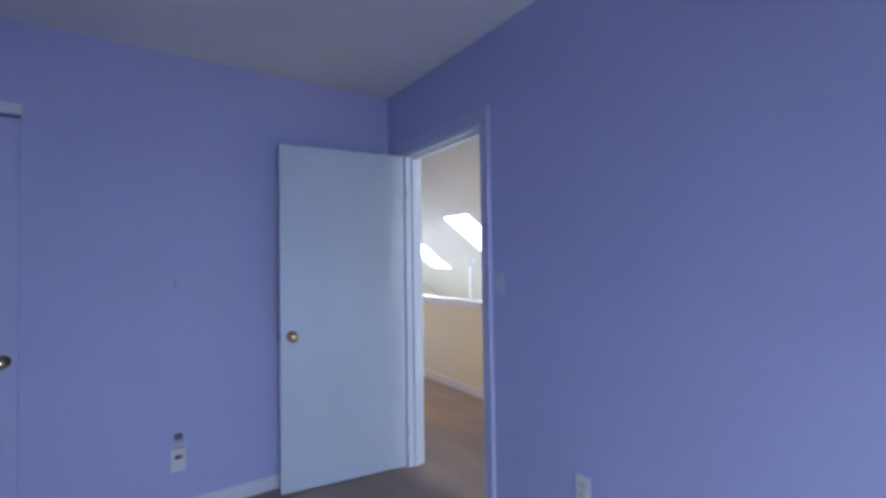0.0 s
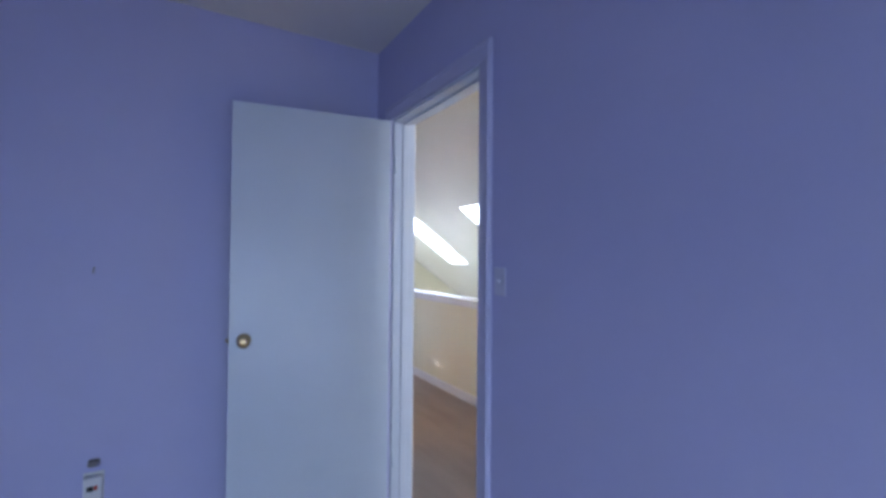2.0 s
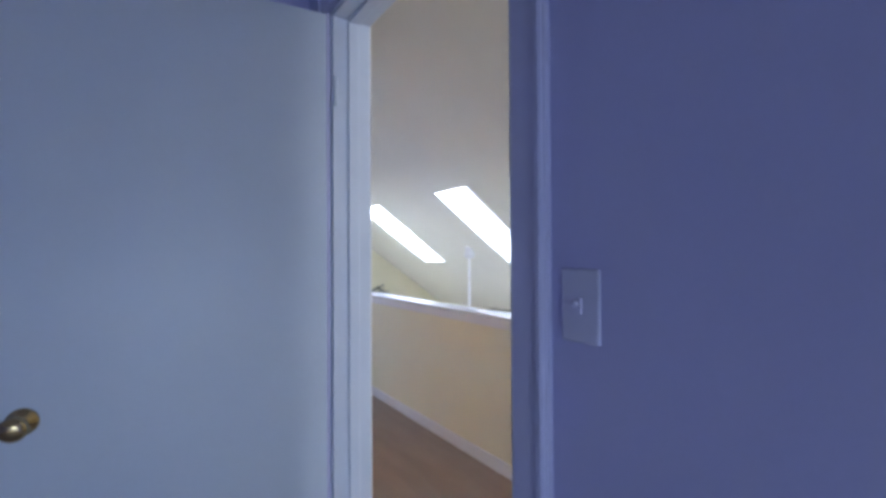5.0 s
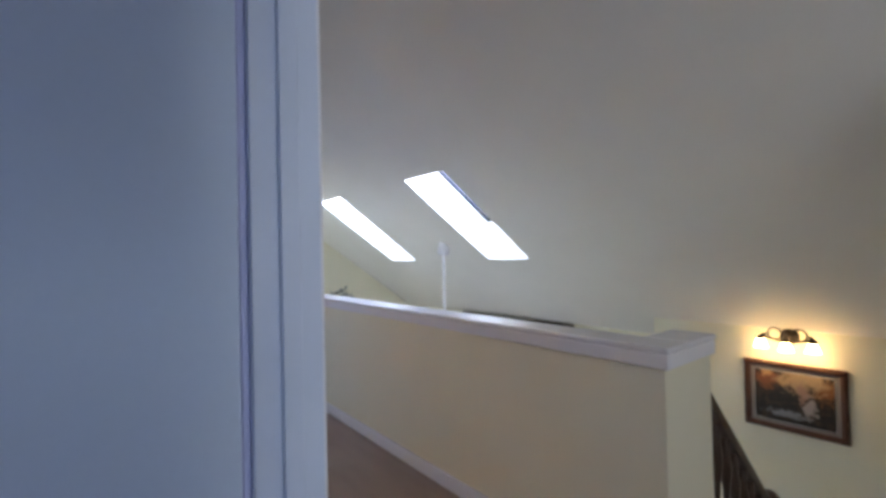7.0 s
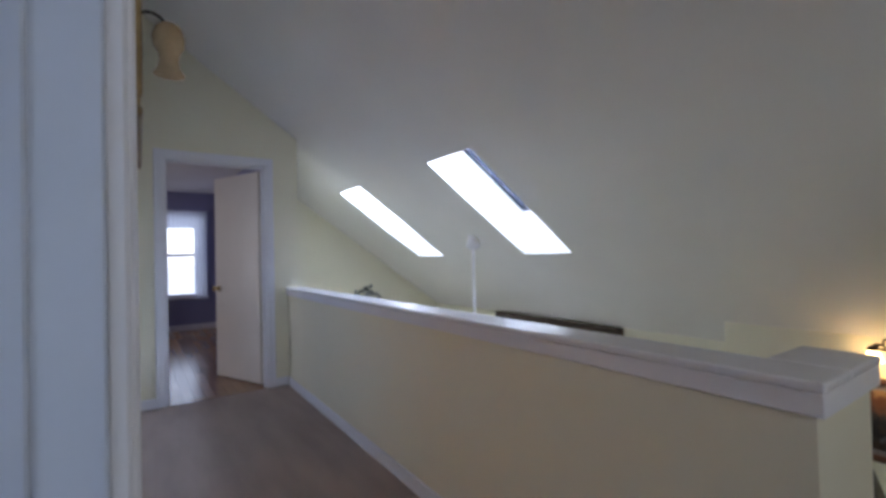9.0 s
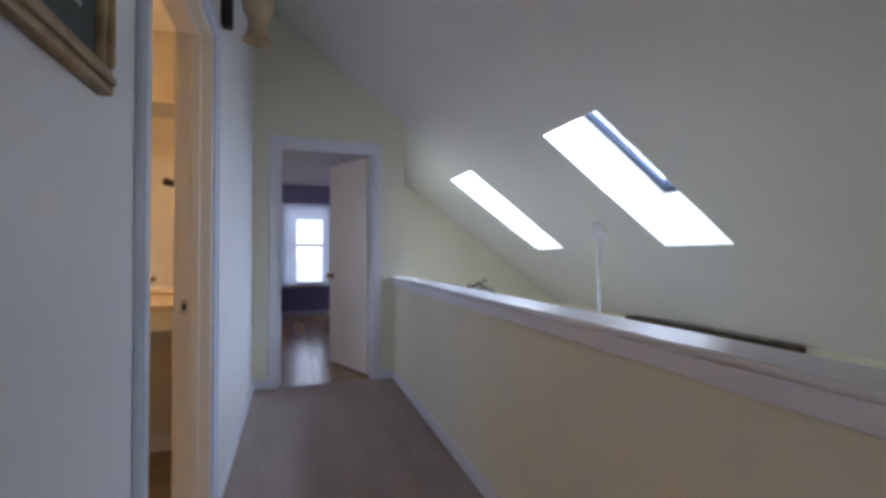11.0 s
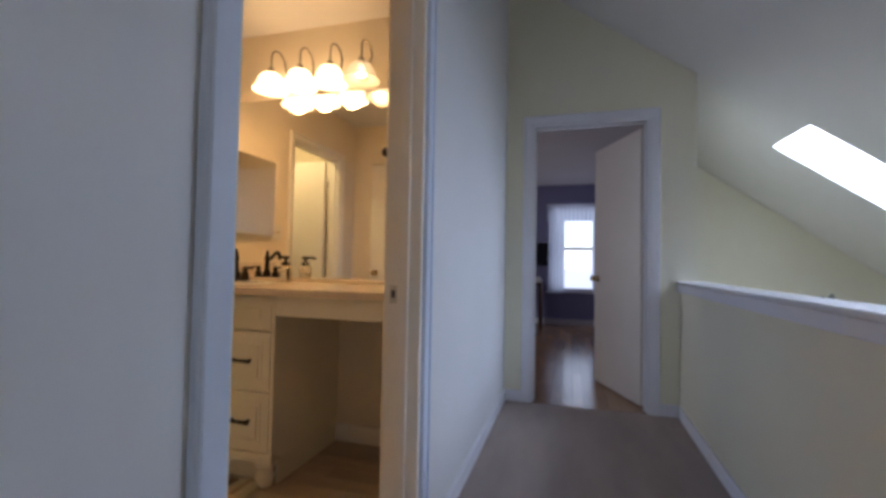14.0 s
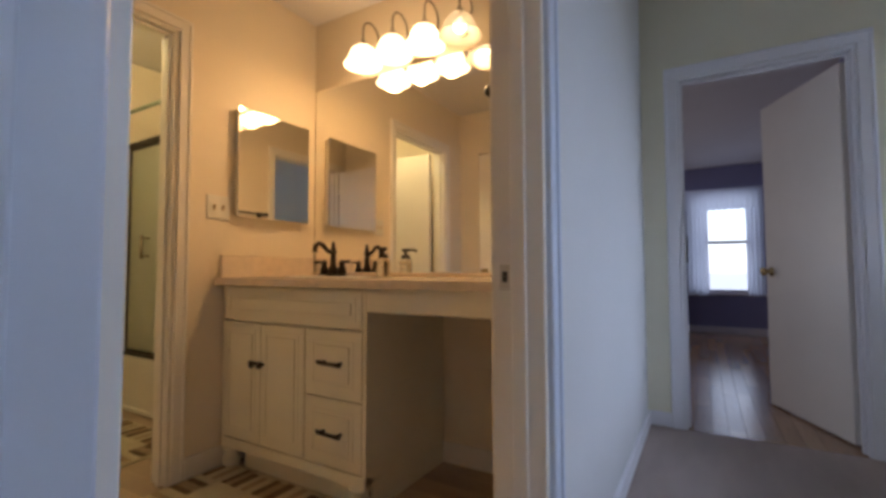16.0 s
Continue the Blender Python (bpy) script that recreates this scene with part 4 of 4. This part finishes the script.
def vanity():
    ob = thing("vanity_cabinet", pose(VX0, VF, 0), "cream lacquered vanity cabinet on turned feet", "cabinet")
    w, d = VX1 - VX0, MY - VF - 0.002
    bm = B()
    box(bm, 0.018, 0.045, 0.115, w - 0.018, d, CT - 0.034)
    box(bm, 0.0, 0.002, 0.115, 0.017, d, CT - 0.034, 0.002)
    box(bm, w - 0.017, 0.002, 0.115, w, d, CT - 0.034, 0.002)
    box(bm, w - 0.016, 0.056, 0.0, w - 0.001, d - 0.003, 0.115)
    part("body", bm, VANITY, ob)

    def front(name, x0, z0, x1, z1, m=0.052):
        """A front board with a raised field and a bead round it."""
        bm = B()
        box(bm, x0, 0.0, z0, x1, 0.02, z1, 0.003)
        board = part(name, bm, VANITY, ob)
        bm = B()
        box(bm, x0 + m, -0.005, z0 + m, x1 - m, 0.0, z1 - m, 0.004)
        part("raised_field", bm, VANITY, board)
        g = m - 0.012
        us, vs = [x0 + g - 0.008, x0 + g, x1 - g, x1 - g + 0.008], [z0 + g - 0.008, z0 + g, z1 - g, z1 - g + 0.008]
        part("bead", cells((us, vs), lambda i, j: not (i == 1 and j == 1), lambda u, v, k: (u, -0.0025 if k else 0.0, v)), VANITY, board)
        return board

    front("top_panel", 0.019, 0.704, w - 0.019, CT - 0.040)
    split = w * 0.315
    dr = w * 0.63
    for x0, x1, kx in ((0.019, split - 0.0015, split - 0.03), (split + 0.0015, dr - 0.004, split + 0.024)):
        door = front("cabinet_door", x0, 0.155, x1, 0.695)
        bm = B()
        lathe(bm, [(0.0, 0.0), (0.008, 0.0), (0.006, -0.012), (0.016, -0.018), (0.017, -0.026), (0.0, -0.030)], (kx, -0.004, 0.515), "y", 14)
        part("pull_knob", bm, BRONZE, door, "dark bronze knob")
    for z0, z1 in ((0.428, 0.696), (0.154, 0.420)):
        drawer = front("drawer", dr + 0.004, z0, w - 0.019, z1, 0.062)
        xc, zc = (dr + w) / 2, (z0 + z1) / 2 + 0.005
        bm = B()
        tube(bm, [(xc - 0.062, -0.030, zc + 0.006), (xc - 0.05, -0.032, zc + 0.001), (xc, -0.033, zc), (xc + 0.05, -0.032, zc - 0.001), (xc + 0.062, -0.030, zc - 0.004)], [0.006, 0.009, 0.007, 0.009, 0.006], 8)
        for s in (-1, 1):
            tube(bm, [(xc + s * 0.045, 0.0, zc), (xc + s * 0.045, -0.032, zc)], 0.007, 8)
        part("drawer_pull", bm, BRONZE, drawer, "dark bronze bar pull")
    bm = B()
    box(bm, 0.0, 0.0, 0.100, w, 0.05, 0.148, 0.004)
    part("plinth_rail", bm, VANITY, ob)
    bm = B()
    box(bm, 0.10, 0.06, 0.0, w - 0.08, 0.08, 0.12)
    part("recessed_toe_board", bm, VANITY, ob)
    for x in (0.05, w - 0.045):
        for y in (0.026, d - 0.05):
            bm = B()
            lathe(bm, [(0.0, 0.0), (0.030, 0.0), (0.038, 0.02), (0.042, 0.045), (0.032, 0.072), (0.040, 0.086), (0.046, 0.102), (0.0, 0.102)], (x, y, 0), "z", 18)
            part("foot", bm, VANITY, ob)
    # apron over the knee space is a unit of its own
    ap = thing("vanity_apron", pose(VX1, VF, 0), "cream apron drawer front over the knee space", "apron")
    bm = B()
    box(bm, 0.002, 0.0, 0.775, WX - 0.006 - VX1, 0.02, CT - 0.034, 0.003)
    part("apron_board", bm, VANITY, ap)
    ct = thing("countertop", pose(VX0, VF, CT - 0.032), "beige stone countertop with backsplash and basin", "countertop")
    L = WX - 0.006 - VX0
    bm = B()
    x0, x1, y0, y1 = 0.20, 0.62, 0.13, 0.43
    us, vs = [0.0, x0, x1, L], [-0.045, y0, y1, MY - VF - 0.002]
    bm = cells((us, vs), lambda i, j: not (i == 1 and j == 1), lambda u, v, k: (u, v, 0.032 if k else 0.0))
    part("slab", bm, COUNTER, ct)
    bm = B()
    box(bm, 0.0, -0.02, 0.033, 0.012, MY - VF - 0.022, 0.142, 0.003)
    part("side_splash", bm, COUNTER, ct)
    bm = B()
    box(bm, 0.0, MY - VF - 0.020, 0.033, L, MY - VF - 0.003, 0.052, 0.003)
    part("back_splash", bm, COUNTER, ct)
    bm = B()
    lathe(bm, [(0.245, 0.036), (0.235, 0.040), (0.225, 0.034), (0.19, -0.06), (0.10, -0.10), (0.0, -0.105)], (0, 0, 0), "z", 28)
    for v in bm.verts:
        v.co = Vector((v.co.x * 1.0 + (x0 + x1) / 2, v.co.y * 0.74 + (y0 + y1) / 2, v.co.z))
    part("basin", bm, PORCELAIN, ct, "white oval basin")


vanity()


def faucet():
    ob = thing("faucet", pose(-1.445, 2.745, CT), "dark bronze bridge faucet with two lever handles", "faucet")
    bm = B()
    box(bm, -0.085, -0.03, 0, 0.085, 0.03, 0.016, 0.006, 2)
    part("base", bm, BRONZE, ob)
    bm = B()
    lathe(bm, [(0.028, 0.0), (0.026, 0.03), (0.016, 0.05), (0.014, 0.11), (0.020, 0.12), (0.014, 0.13), (0.012, 0.15), (0.007, 0.16), (0.009, 0.17), (0.0, 0.178)], (0, 0, 0.014), "z", 16)
    tube(bm, [(0, 0, 0.13), (0, -0.03, 0.135), (0, -0.055, 0.15), (0, -0.08, 0.172), (0, -0.105, 0.178), (0, -0.125, 0.165), (0, -0.13, 0.145), (0, -0.13, 0.13)], [0.012, 0.012, 0.012, 0.013, 0.013, 0.013, 0.012, 0.013])
    part("spout", bm, BRONZE, ob)
    for s in (-1, 1):
        bm = B()
        lathe(bm, [(0.024, 0.0), (0.022, 0.03), (0.013, 0.05), (0.018, 0.062), (0.012, 0.07), (0.0, 0.08)], (s * 0.065, 0, 0.014), "z", 14)
        tube(bm, [(s * 0.065, 0, 0.075), (s * 0.09, -0.008, 0.082), (s * 0.125, -0.012, 0.080)], [0.007, 0.006, 0.008], 8)
        part("lever_handle", bm, BRONZE, ob)


faucet()


def soap():
    ob = thing("soap_dispenser", pose(-1.135, 2.785, CT), "glass soap bottle with a dark pump", "soap dispenser")
    bm = B()
    lathe(bm, [(0.0, 0.0), (0.034, 0.0), (0.036, 0.006), (0.036, 0.08), (0.030, 0.095), (0.016, 0.102), (0.0, 0.103)], (0, 0, 0), "z", 20)
    part("bottle", bm, SOAP, ob)
    bm = B()
    lathe(bm, [(0.0, 0.098), (0.024, 0.098), (0.024, 0.116), (0.008, 0.119), (0.008, 0.135), (0.022, 0.138), (0.020, 0.153), (0.0, 0.154)], (0, 0, 0), "z", 14)
    tube(bm, [(0, 0, 0.146), (0.03, -0.03, 0.147), (0.045, -0.045, 0.140)], 0.007, 8)
    part("pump", bm, BRONZE, ob)


soap()

ob = thing("wall_mirror", pose(BWX + 0.012, MY, CT + 0.022), "large frameless wall mirror above the counter", "mirror")
bm = B()
box(bm, 0.0, -0.006, 0.0, 1.46, -0.001, 1.10, 0.001)
part("glass", bm, MIRROR, ob)

def medicine_cabinet():
    ob = thing("medicine_cabinet", pose(BWX, 2.345, 1.205), "frameless mirrored medicine cabinet on the beige wall", "cabinet")
    bm = B()
    box(bm, 0.0, 0.012, 0.012, 0.038, 0.448, 0.545, 0.002)
    part("box", bm, VANITY, ob)
    bm = B()
    box(bm, 0.0, 0.0, 0.0, 0.006, 0.458, 0.557, 0.002)
    door = part("mirror_door", bm, MIRROR, ob, "bevelled mirror door")
    door.matrix_basis = pose(0.039, 0.0, 0.0)


medicine_cabinet()
light_switch(pose(BWX, 2.27, 1.242, 0, 0, -90), 2, "ivory double switch beside the medicine cabinet", PLASTIC, AMBER)


def vanity_light():
    y0 = MY
    ob = thing("vanity_light", pose(-0.955, y0, 2.085), "nickel vanity light with four lit bell shades", "wall lamp")
    bm = B()
    lathe(bm, [(0.0, 0.0), (0.066, 0.0), (0.064, -0.012), (0.050, -0.020), (0.046, -0.030), (0.0, -0.034)], (0, 0, 0), "y", 32)
    for v in bm.verts:
        v.co.x *= 2.15
    part("backplate", bm, NICKEL, ob)
    bm = B()
    tube(bm, [(-0.30 + 0.05 * i, -0.055 - 0.015 * math.cos(i * 1.05), -0.02 + 0.012 * math.sin(i * 1.05)) for i in range(13)], 0.009)
    tube(bm, [(0, 0, 0), (0, -0.06, -0.01)], 0.012)
    part("bar", bm, NICKEL, ob)
    for x in (-0.291, -0.097, 0.097, 0.291):
        bm = B()
        pts = [(x * 0.86, -0.045, -0.015), (x * 0.93, -0.016, 0.05), (x * 0.97, -0.010, 0.11)] + [(x, p[1], p[2]) for p in arc(0, -0.075, 0.125, 0.065, 0, 180, "yz", 12)] + [(x, -0.14, 0.05)]
        tube(bm, pts, 0.005, 8)
        part("arm", bm, DARK_NICKEL, ob)
        bm = B()
        lathe(bm, [(0.0, 0.02), (0.014, 0.02), (0.024, 0.0), (0.026, -0.012), (0.0, -0.012)], (x, -0.14, 0.045), "z", 14)
        part("holder", bm, DARK_NICKEL, ob)
        bm = B()
        lathe(bm, bell_profile(0.102, 0.104), (x, -0.14, -0.066), "z", 28)
        part("shade", bm, SHADE_LIT if x < 0.2 else SHADE_DIM, ob, "glowing frosted glass bell shade" if x < 0.2 else "dimmer frosted glass bell shade")
        bm = B()
        lathe(bm, [(0.0, 0.0), (0.016, 0.004), (0.027, 0.018), (0.029, 0.032), (0.022, 0.050), (0.013, 0.066), (0.0, 0.07)], (x, -0.14, -0.045), "z", 16)
        part("light_bulb", bm, BULB_GLASS, ob, "glowing round bulb")
        bulb("vanity_bulb", -0.955 + x, y0 - 0.14, 2.085 - 0.055, 5.8 if x < 0.2 else 0.5, (1.0, 0.56, 0.22), 0.06)


vanity_light()


def towel_bar():
    ob = thing("towel_bar", pose(WX - 0.004, 2.14, 1.445), "dark bronze towel bar with finials beside the doorway", "towel bar")
    bm = B()
    tube(bm, [(-0.07, -0.02, 0), (-0.07, 0.48, 0)], 0.009)
    part("rod", bm, BRONZE, ob)
    for y in (0.0, 0.46):
        bm = B()
        lathe(bm, [(0.0, 0.0), (0.028, 0.0), (0.024, -0.012), (0.012, -0.02), (0.012, -0.06), (0.018, -0.07), (0.0, -0.085)], (0, y, 0), "x", 14)
        part("post", bm, BRONZE, ob)
        bm = B()
        s = -1 if y == 0 else 1
        lathe(bm, [(0.0, 0.0), (0.010, 0.0), (0.018, s * 0.012), (0.018, s * 0.02), (0.008, s * 0.032), (0.0, s * 0.04)], (-0.07, y + s * 0.015, 0), "y", 12)
        part("finial", bm, BRONZE, ob)


towel_bar()


def tub():
    x0, x1 = -3.249, BWX - 0.113
    L = x1 - x0
    ob = thing("bathtub", pose(x0, TUB_Y, 0), "white enamelled bathtub below sliding glass doors", "bathtub")
    us, vs = [0.0, 0.10, L - 0.10, L], [0.0, 0.09, 0.69, 0.778]
    part("rim", cells((us, vs), lambda i, j: not (i == 1 and j == 1), lambda u, v, k: (u, v, 0.355 if k else 0.02)), PORCELAIN, ob)
    bm = B()
    box(bm, 0.10, 0.09, 0.02, L - 0.10, 0.69, 0.08)
    part("tub_floor", bm, PORCELAIN, ob)
    bm = B()
    box(bm, 0.0, -0.014, 0.0, L, 0.0, 0.03, 0.004)
    part("skirt_trim", bm, PORCELAIN, ob)
    en = thing("sliding_shower_doors", pose(x0, TUB_Y + 0.045, 0.355), "obscure glass sliding tub doors in a dark metal frame", "shower door")
    for y, a, c, metal in ((0.0, 0.02, 0.455, BRONZE), (0.03, 0.425, L - 0.02, NICKEL)):
        bm = B()
        box(bm, a, y - 0.003, 0.03, c, y + 0.003, 1.43)
        p = part("glass_door", bm, OBSCURE, en)
        bm = B()
        for u0, z0, u1, z1 in ((a, 0.02, a + 0.022, 1.45), (c - 0.022, 0.02, c, 1.45), (a + 0.022, 0.02, c - 0.022, 0.040), (a + 0.022, 1.43, c - 0.022, 1.45)):
            box(bm, u0, y - 0.009, z0, u1, y + 0.009, z1, 0.001)
        part("door_frame", bm, metal, p)
    bm = B()
    tube(bm, [(0.295, -0.05, 0.66), (0.295, -0.05, 0.82)], 0.009, 8)
    for zz in (0.68, 0.80):
        tube(bm, [(0.295, 0.0, zz), (0.295, -0.05, zz)], 0.006, 8)
    part("door_handle", bm, NICKEL, en)
    bm = B()
    box(bm, 0.0, -0.02, 1.45, L, 0.05, 1.485, 0.003)
    box(bm, 0.0, -0.02, 0.0, L, 0.05, 0.02, 0.002)
    part("track", bm, BRONZE, en)
    rod = thing("shower_rod", pose(x0, TUB_Y - 0.01, 2.04), "pale green rod above the tub doors", "shower rod")
    bm = B()
    tube(bm, [(0.0, 0, 0), (L, 0, 0)], 0.013, 12)
    part("rod", bm, GREEN_METAL, rod)


tub()


def shower_light():
    ob = thing("ceiling_light", pose(-2.12, 1.95, 2.44), "lit round flush ceiling light in the shower room", "ceiling light")
    bm = B()
    lathe(bm, [(0.0, 0.0), (0.15, 0.0), (0.15, -0.02), (0.13, -0.03), (0.0, -0.03)], (0, 0, 0), "z", 28)
    part("base", bm, NICKEL, ob)
    bm = B()
    lathe(bm, [(0.13, -0.03), (0.125, -0.06), (0.09, -0.09), (0.04, -0.105), (0.0, -0.108)], (0, 0, 0), "z", 28)
    part("diffuser", bm, SHADE_BOWL, ob, "glowing white glass bowl")
    bulb("shower_bulb", -2.12, 1.95, 2.28, 20, (1.0, 0.76, 0.36), 0.04)


shower_light()


def rug(m, w, d, label):
    """A bath rug: cream middle, border of short brown and tan bars."""
    ob = thing("bath_rug", m, label, "rug", "bath rugs")
    bm = B()
    box(bm, 0, 0, 0.0, w, d, 0.012, 0.004)
    part("rug_base", bm, RUG_CREAM, ob)
    rnd = random.Random(11)
    cols = (RUG_BROWN, RUG_CREAM, RUG_TAN, RUG_CREAM, RUG_BROWN, RUG_TAN)
    e = 0.15
    k = 0
    x = 0.01
    while x < w - 0.02:
        b = rnd.uniform(0.030, 0.044)
        for y0 in (0.008, d - e):
            bm = B()
            box(bm, x, y0, 0.012, min(x + b - 0.004, w - 0.01), y0 + e - 0.01 + rnd.uniform(-0.02, 0.0), 0.017, 0.002)
            part("woven_bar", bm, cols[k % 6], ob)
        k += 1
        x += b
    y = e + 0.01
    while y < d - e - 0.02:
        b = rnd.uniform(0.030, 0.044)
        for x0 in (0.008, w - e):
            bm = B()
            box(bm, x0, y, 0.012, x0 + e - 0.01 + rnd.uniform(-0.02, 0.0), min(y + b - 0.004, d - e), 0.017, 0.002)
            part("woven_bar", bm, cols[k % 6], ob)
        k += 1
        y += b
    return ob


rug(pose(-1.715, 1.68, 0.0), 0.83, 0.66, "cream rug with striped brown border before the vanity")
rug(pose(-2.96, 1.78, 0.0), 0.83, 0.62, "cream rug with striped brown border beside the tub")


# ---- far room things ----
def curtains():
    rod = thing("curtain_rod", pose(0.525, FAR_Y - 0.07, 2.075), "thin rod holding sheer curtains", "curtain rod")
    bm = B()
    tube(bm, [(-0.50, 0, 0), (0.50, 0, 0)], 0.008, 8)
    for x in (-0.47, 0.47):
        tube(bm, [(x, 0, 0), (x, 0.07, 0)], 0.006, 8)
    part("rod", bm, TRIM, rod)

    def cloth(name, x0, x1, z0, z1, amp, n, label):
        ob = thing(name, pose((x0 + x1) / 2, FAR_Y - 0.055, z0), label, "curtain", "sheer curtains")
        bm = B()
        w = x1 - x0
        N, M = 60, 8
        vv = [[bm.verts.new((-w / 2 + w * i / N, amp * math.sin(2 * math.pi * n * i / N) * (0.6 + 0.4 * (M - j) / M) - 0.012, (z1 - z0) * j / M + (0.008 * math.sin(i * 1.3) if j == 0 else 0))) for j in range(M + 1)] for i in range(N + 1)]
        for i in range(N):
            for j in range(M):
                bm.faces.new((vv[i][j], vv[i + 1][j], vv[i + 1][j + 1], vv[i][j + 1])).smooth = True
        part("cloth", bm, SHEER, ob)

    cloth("sheer_valance", 0.05, 1.00, 1.78, 2.09, 0.012, 14, "white gathered sheer valance over the window")
    cloth("sheer_curtain", 0.07, 0.345, 0.54, 1.79, 0.014, 5, "white sheer curtain drawn aside")
    cloth("sheer_curtain", 0.80, 1.00, 0.54, 1.79, 0.014, 4, "white sheer curtain drawn aside")


curtains()


def desk():
    ob = thing("desk", pose(-0.37, FAR_Y - 0.66, 0), "reddish wooden desk below the wall", "desk")
    bm = B()
    box(bm, -0.55, 0.0, 0.70, 0.38, 0.58, 0.735, 0.004)
    part("desktop", bm, REDWOOD, ob)
    for x in (-0.53, 0.33):
        bm = B()
        box(bm, x, 0.02, 0.0, x + 0.035, 0.56, 0.70, 0.003)
        part("side_panel", bm, REDWOOD, ob)
    mo = thing("monitor", pose(-0.17, FAR_Y - 0.42, 0.735), "dark flat screen on the desk", "monitor")
    bm = B()
    box(bm, -0.12, -0.08, 0.0, 0.12, 0.08, 0.012, 0.004)
    box(bm, -0.03, 0.0, 0.012, 0.03, 0.02, 0.30, 0.003)
    part("stand", bm, BLACK_PLASTIC, mo)
    bm = B()
    box(bm, -0.26, -0.02, 0.28, 0.26, 0.0, 0.66, 0.006)
    part("screen", bm, SCREEN, mo)
    pr = thing("paper_tray", pose(-0.07, FAR_Y - 0.60, 0.735), "pale paper tray on the desk", "tray")
    bm = B()
    box(bm, -0.08, 0.0, 0.0, 0.07, 0.14, 0.05, 0.006)
    box(bm, -0.06, 0.01, 0.05, 0.05, 0.12, 0.09, 0.006)
    part("tray", bm, WHITE_PLASTIC, pr)


desk()


# ---- floor planks ----
def planks(parent_name, x0, x1, y0, y1, width, length, along, mat, seed):
    parent = bpy.data.objects[parent_name]
    rnd = random.Random(seed)
    bm = B()
    if along == "y":
        box(bm, 0, 0, -0.012, width - 0.001, length - 0.001, 0.0, 0.0008)
    else:
        box(bm, 0, 0, -0.012, length - 0.001, width - 0.001, 0.0, 0.0008)
    full = mesh("plank", bm, mat)
    a0, a1, b0, b1 = (x0, x1, y0, y1) if along == "y" else (y0, y1, x0, x1)
    a = a0
    while a + width <= a1 + 1e-6:
        b = b0 - rnd.uniform(0.0, length * 0.9)
        while b < b1:
            s, e = max(b, b0), min(b + length, b1)
            if e - s > 0.02:
                ob = new("plank", full)
                ob.parent = parent
                k = (e - s) / length
                if along == "y":
                    ob.matrix_basis = Matrix.Translation((a, s, 0)) @ Matrix.Diagonal((1, k, 1, 1))
                else:
                    ob.matrix_basis = Matrix.Translation((s, a, 0)) @ Matrix.Diagonal((k, 1, 1, 1))
            b += length
        a += width


planks("floor_far_base", -0.9, 1.155, YE, FAR_Y, 0.0856, 0.9, "y", PLANK, 2)
planks("floor_bath_base", -3.25, HF, 0.94, MY, (MY - 0.94) / 19, 0.9, "x", VINYL, 3)
bm = B(); box(bm, -2.48, YE + 0.14, -0.012, -0.9, FAR_Y, 0.0)
structure("floor_far_rest", bm, PLANK, "oak floor beyond the doorway's view")
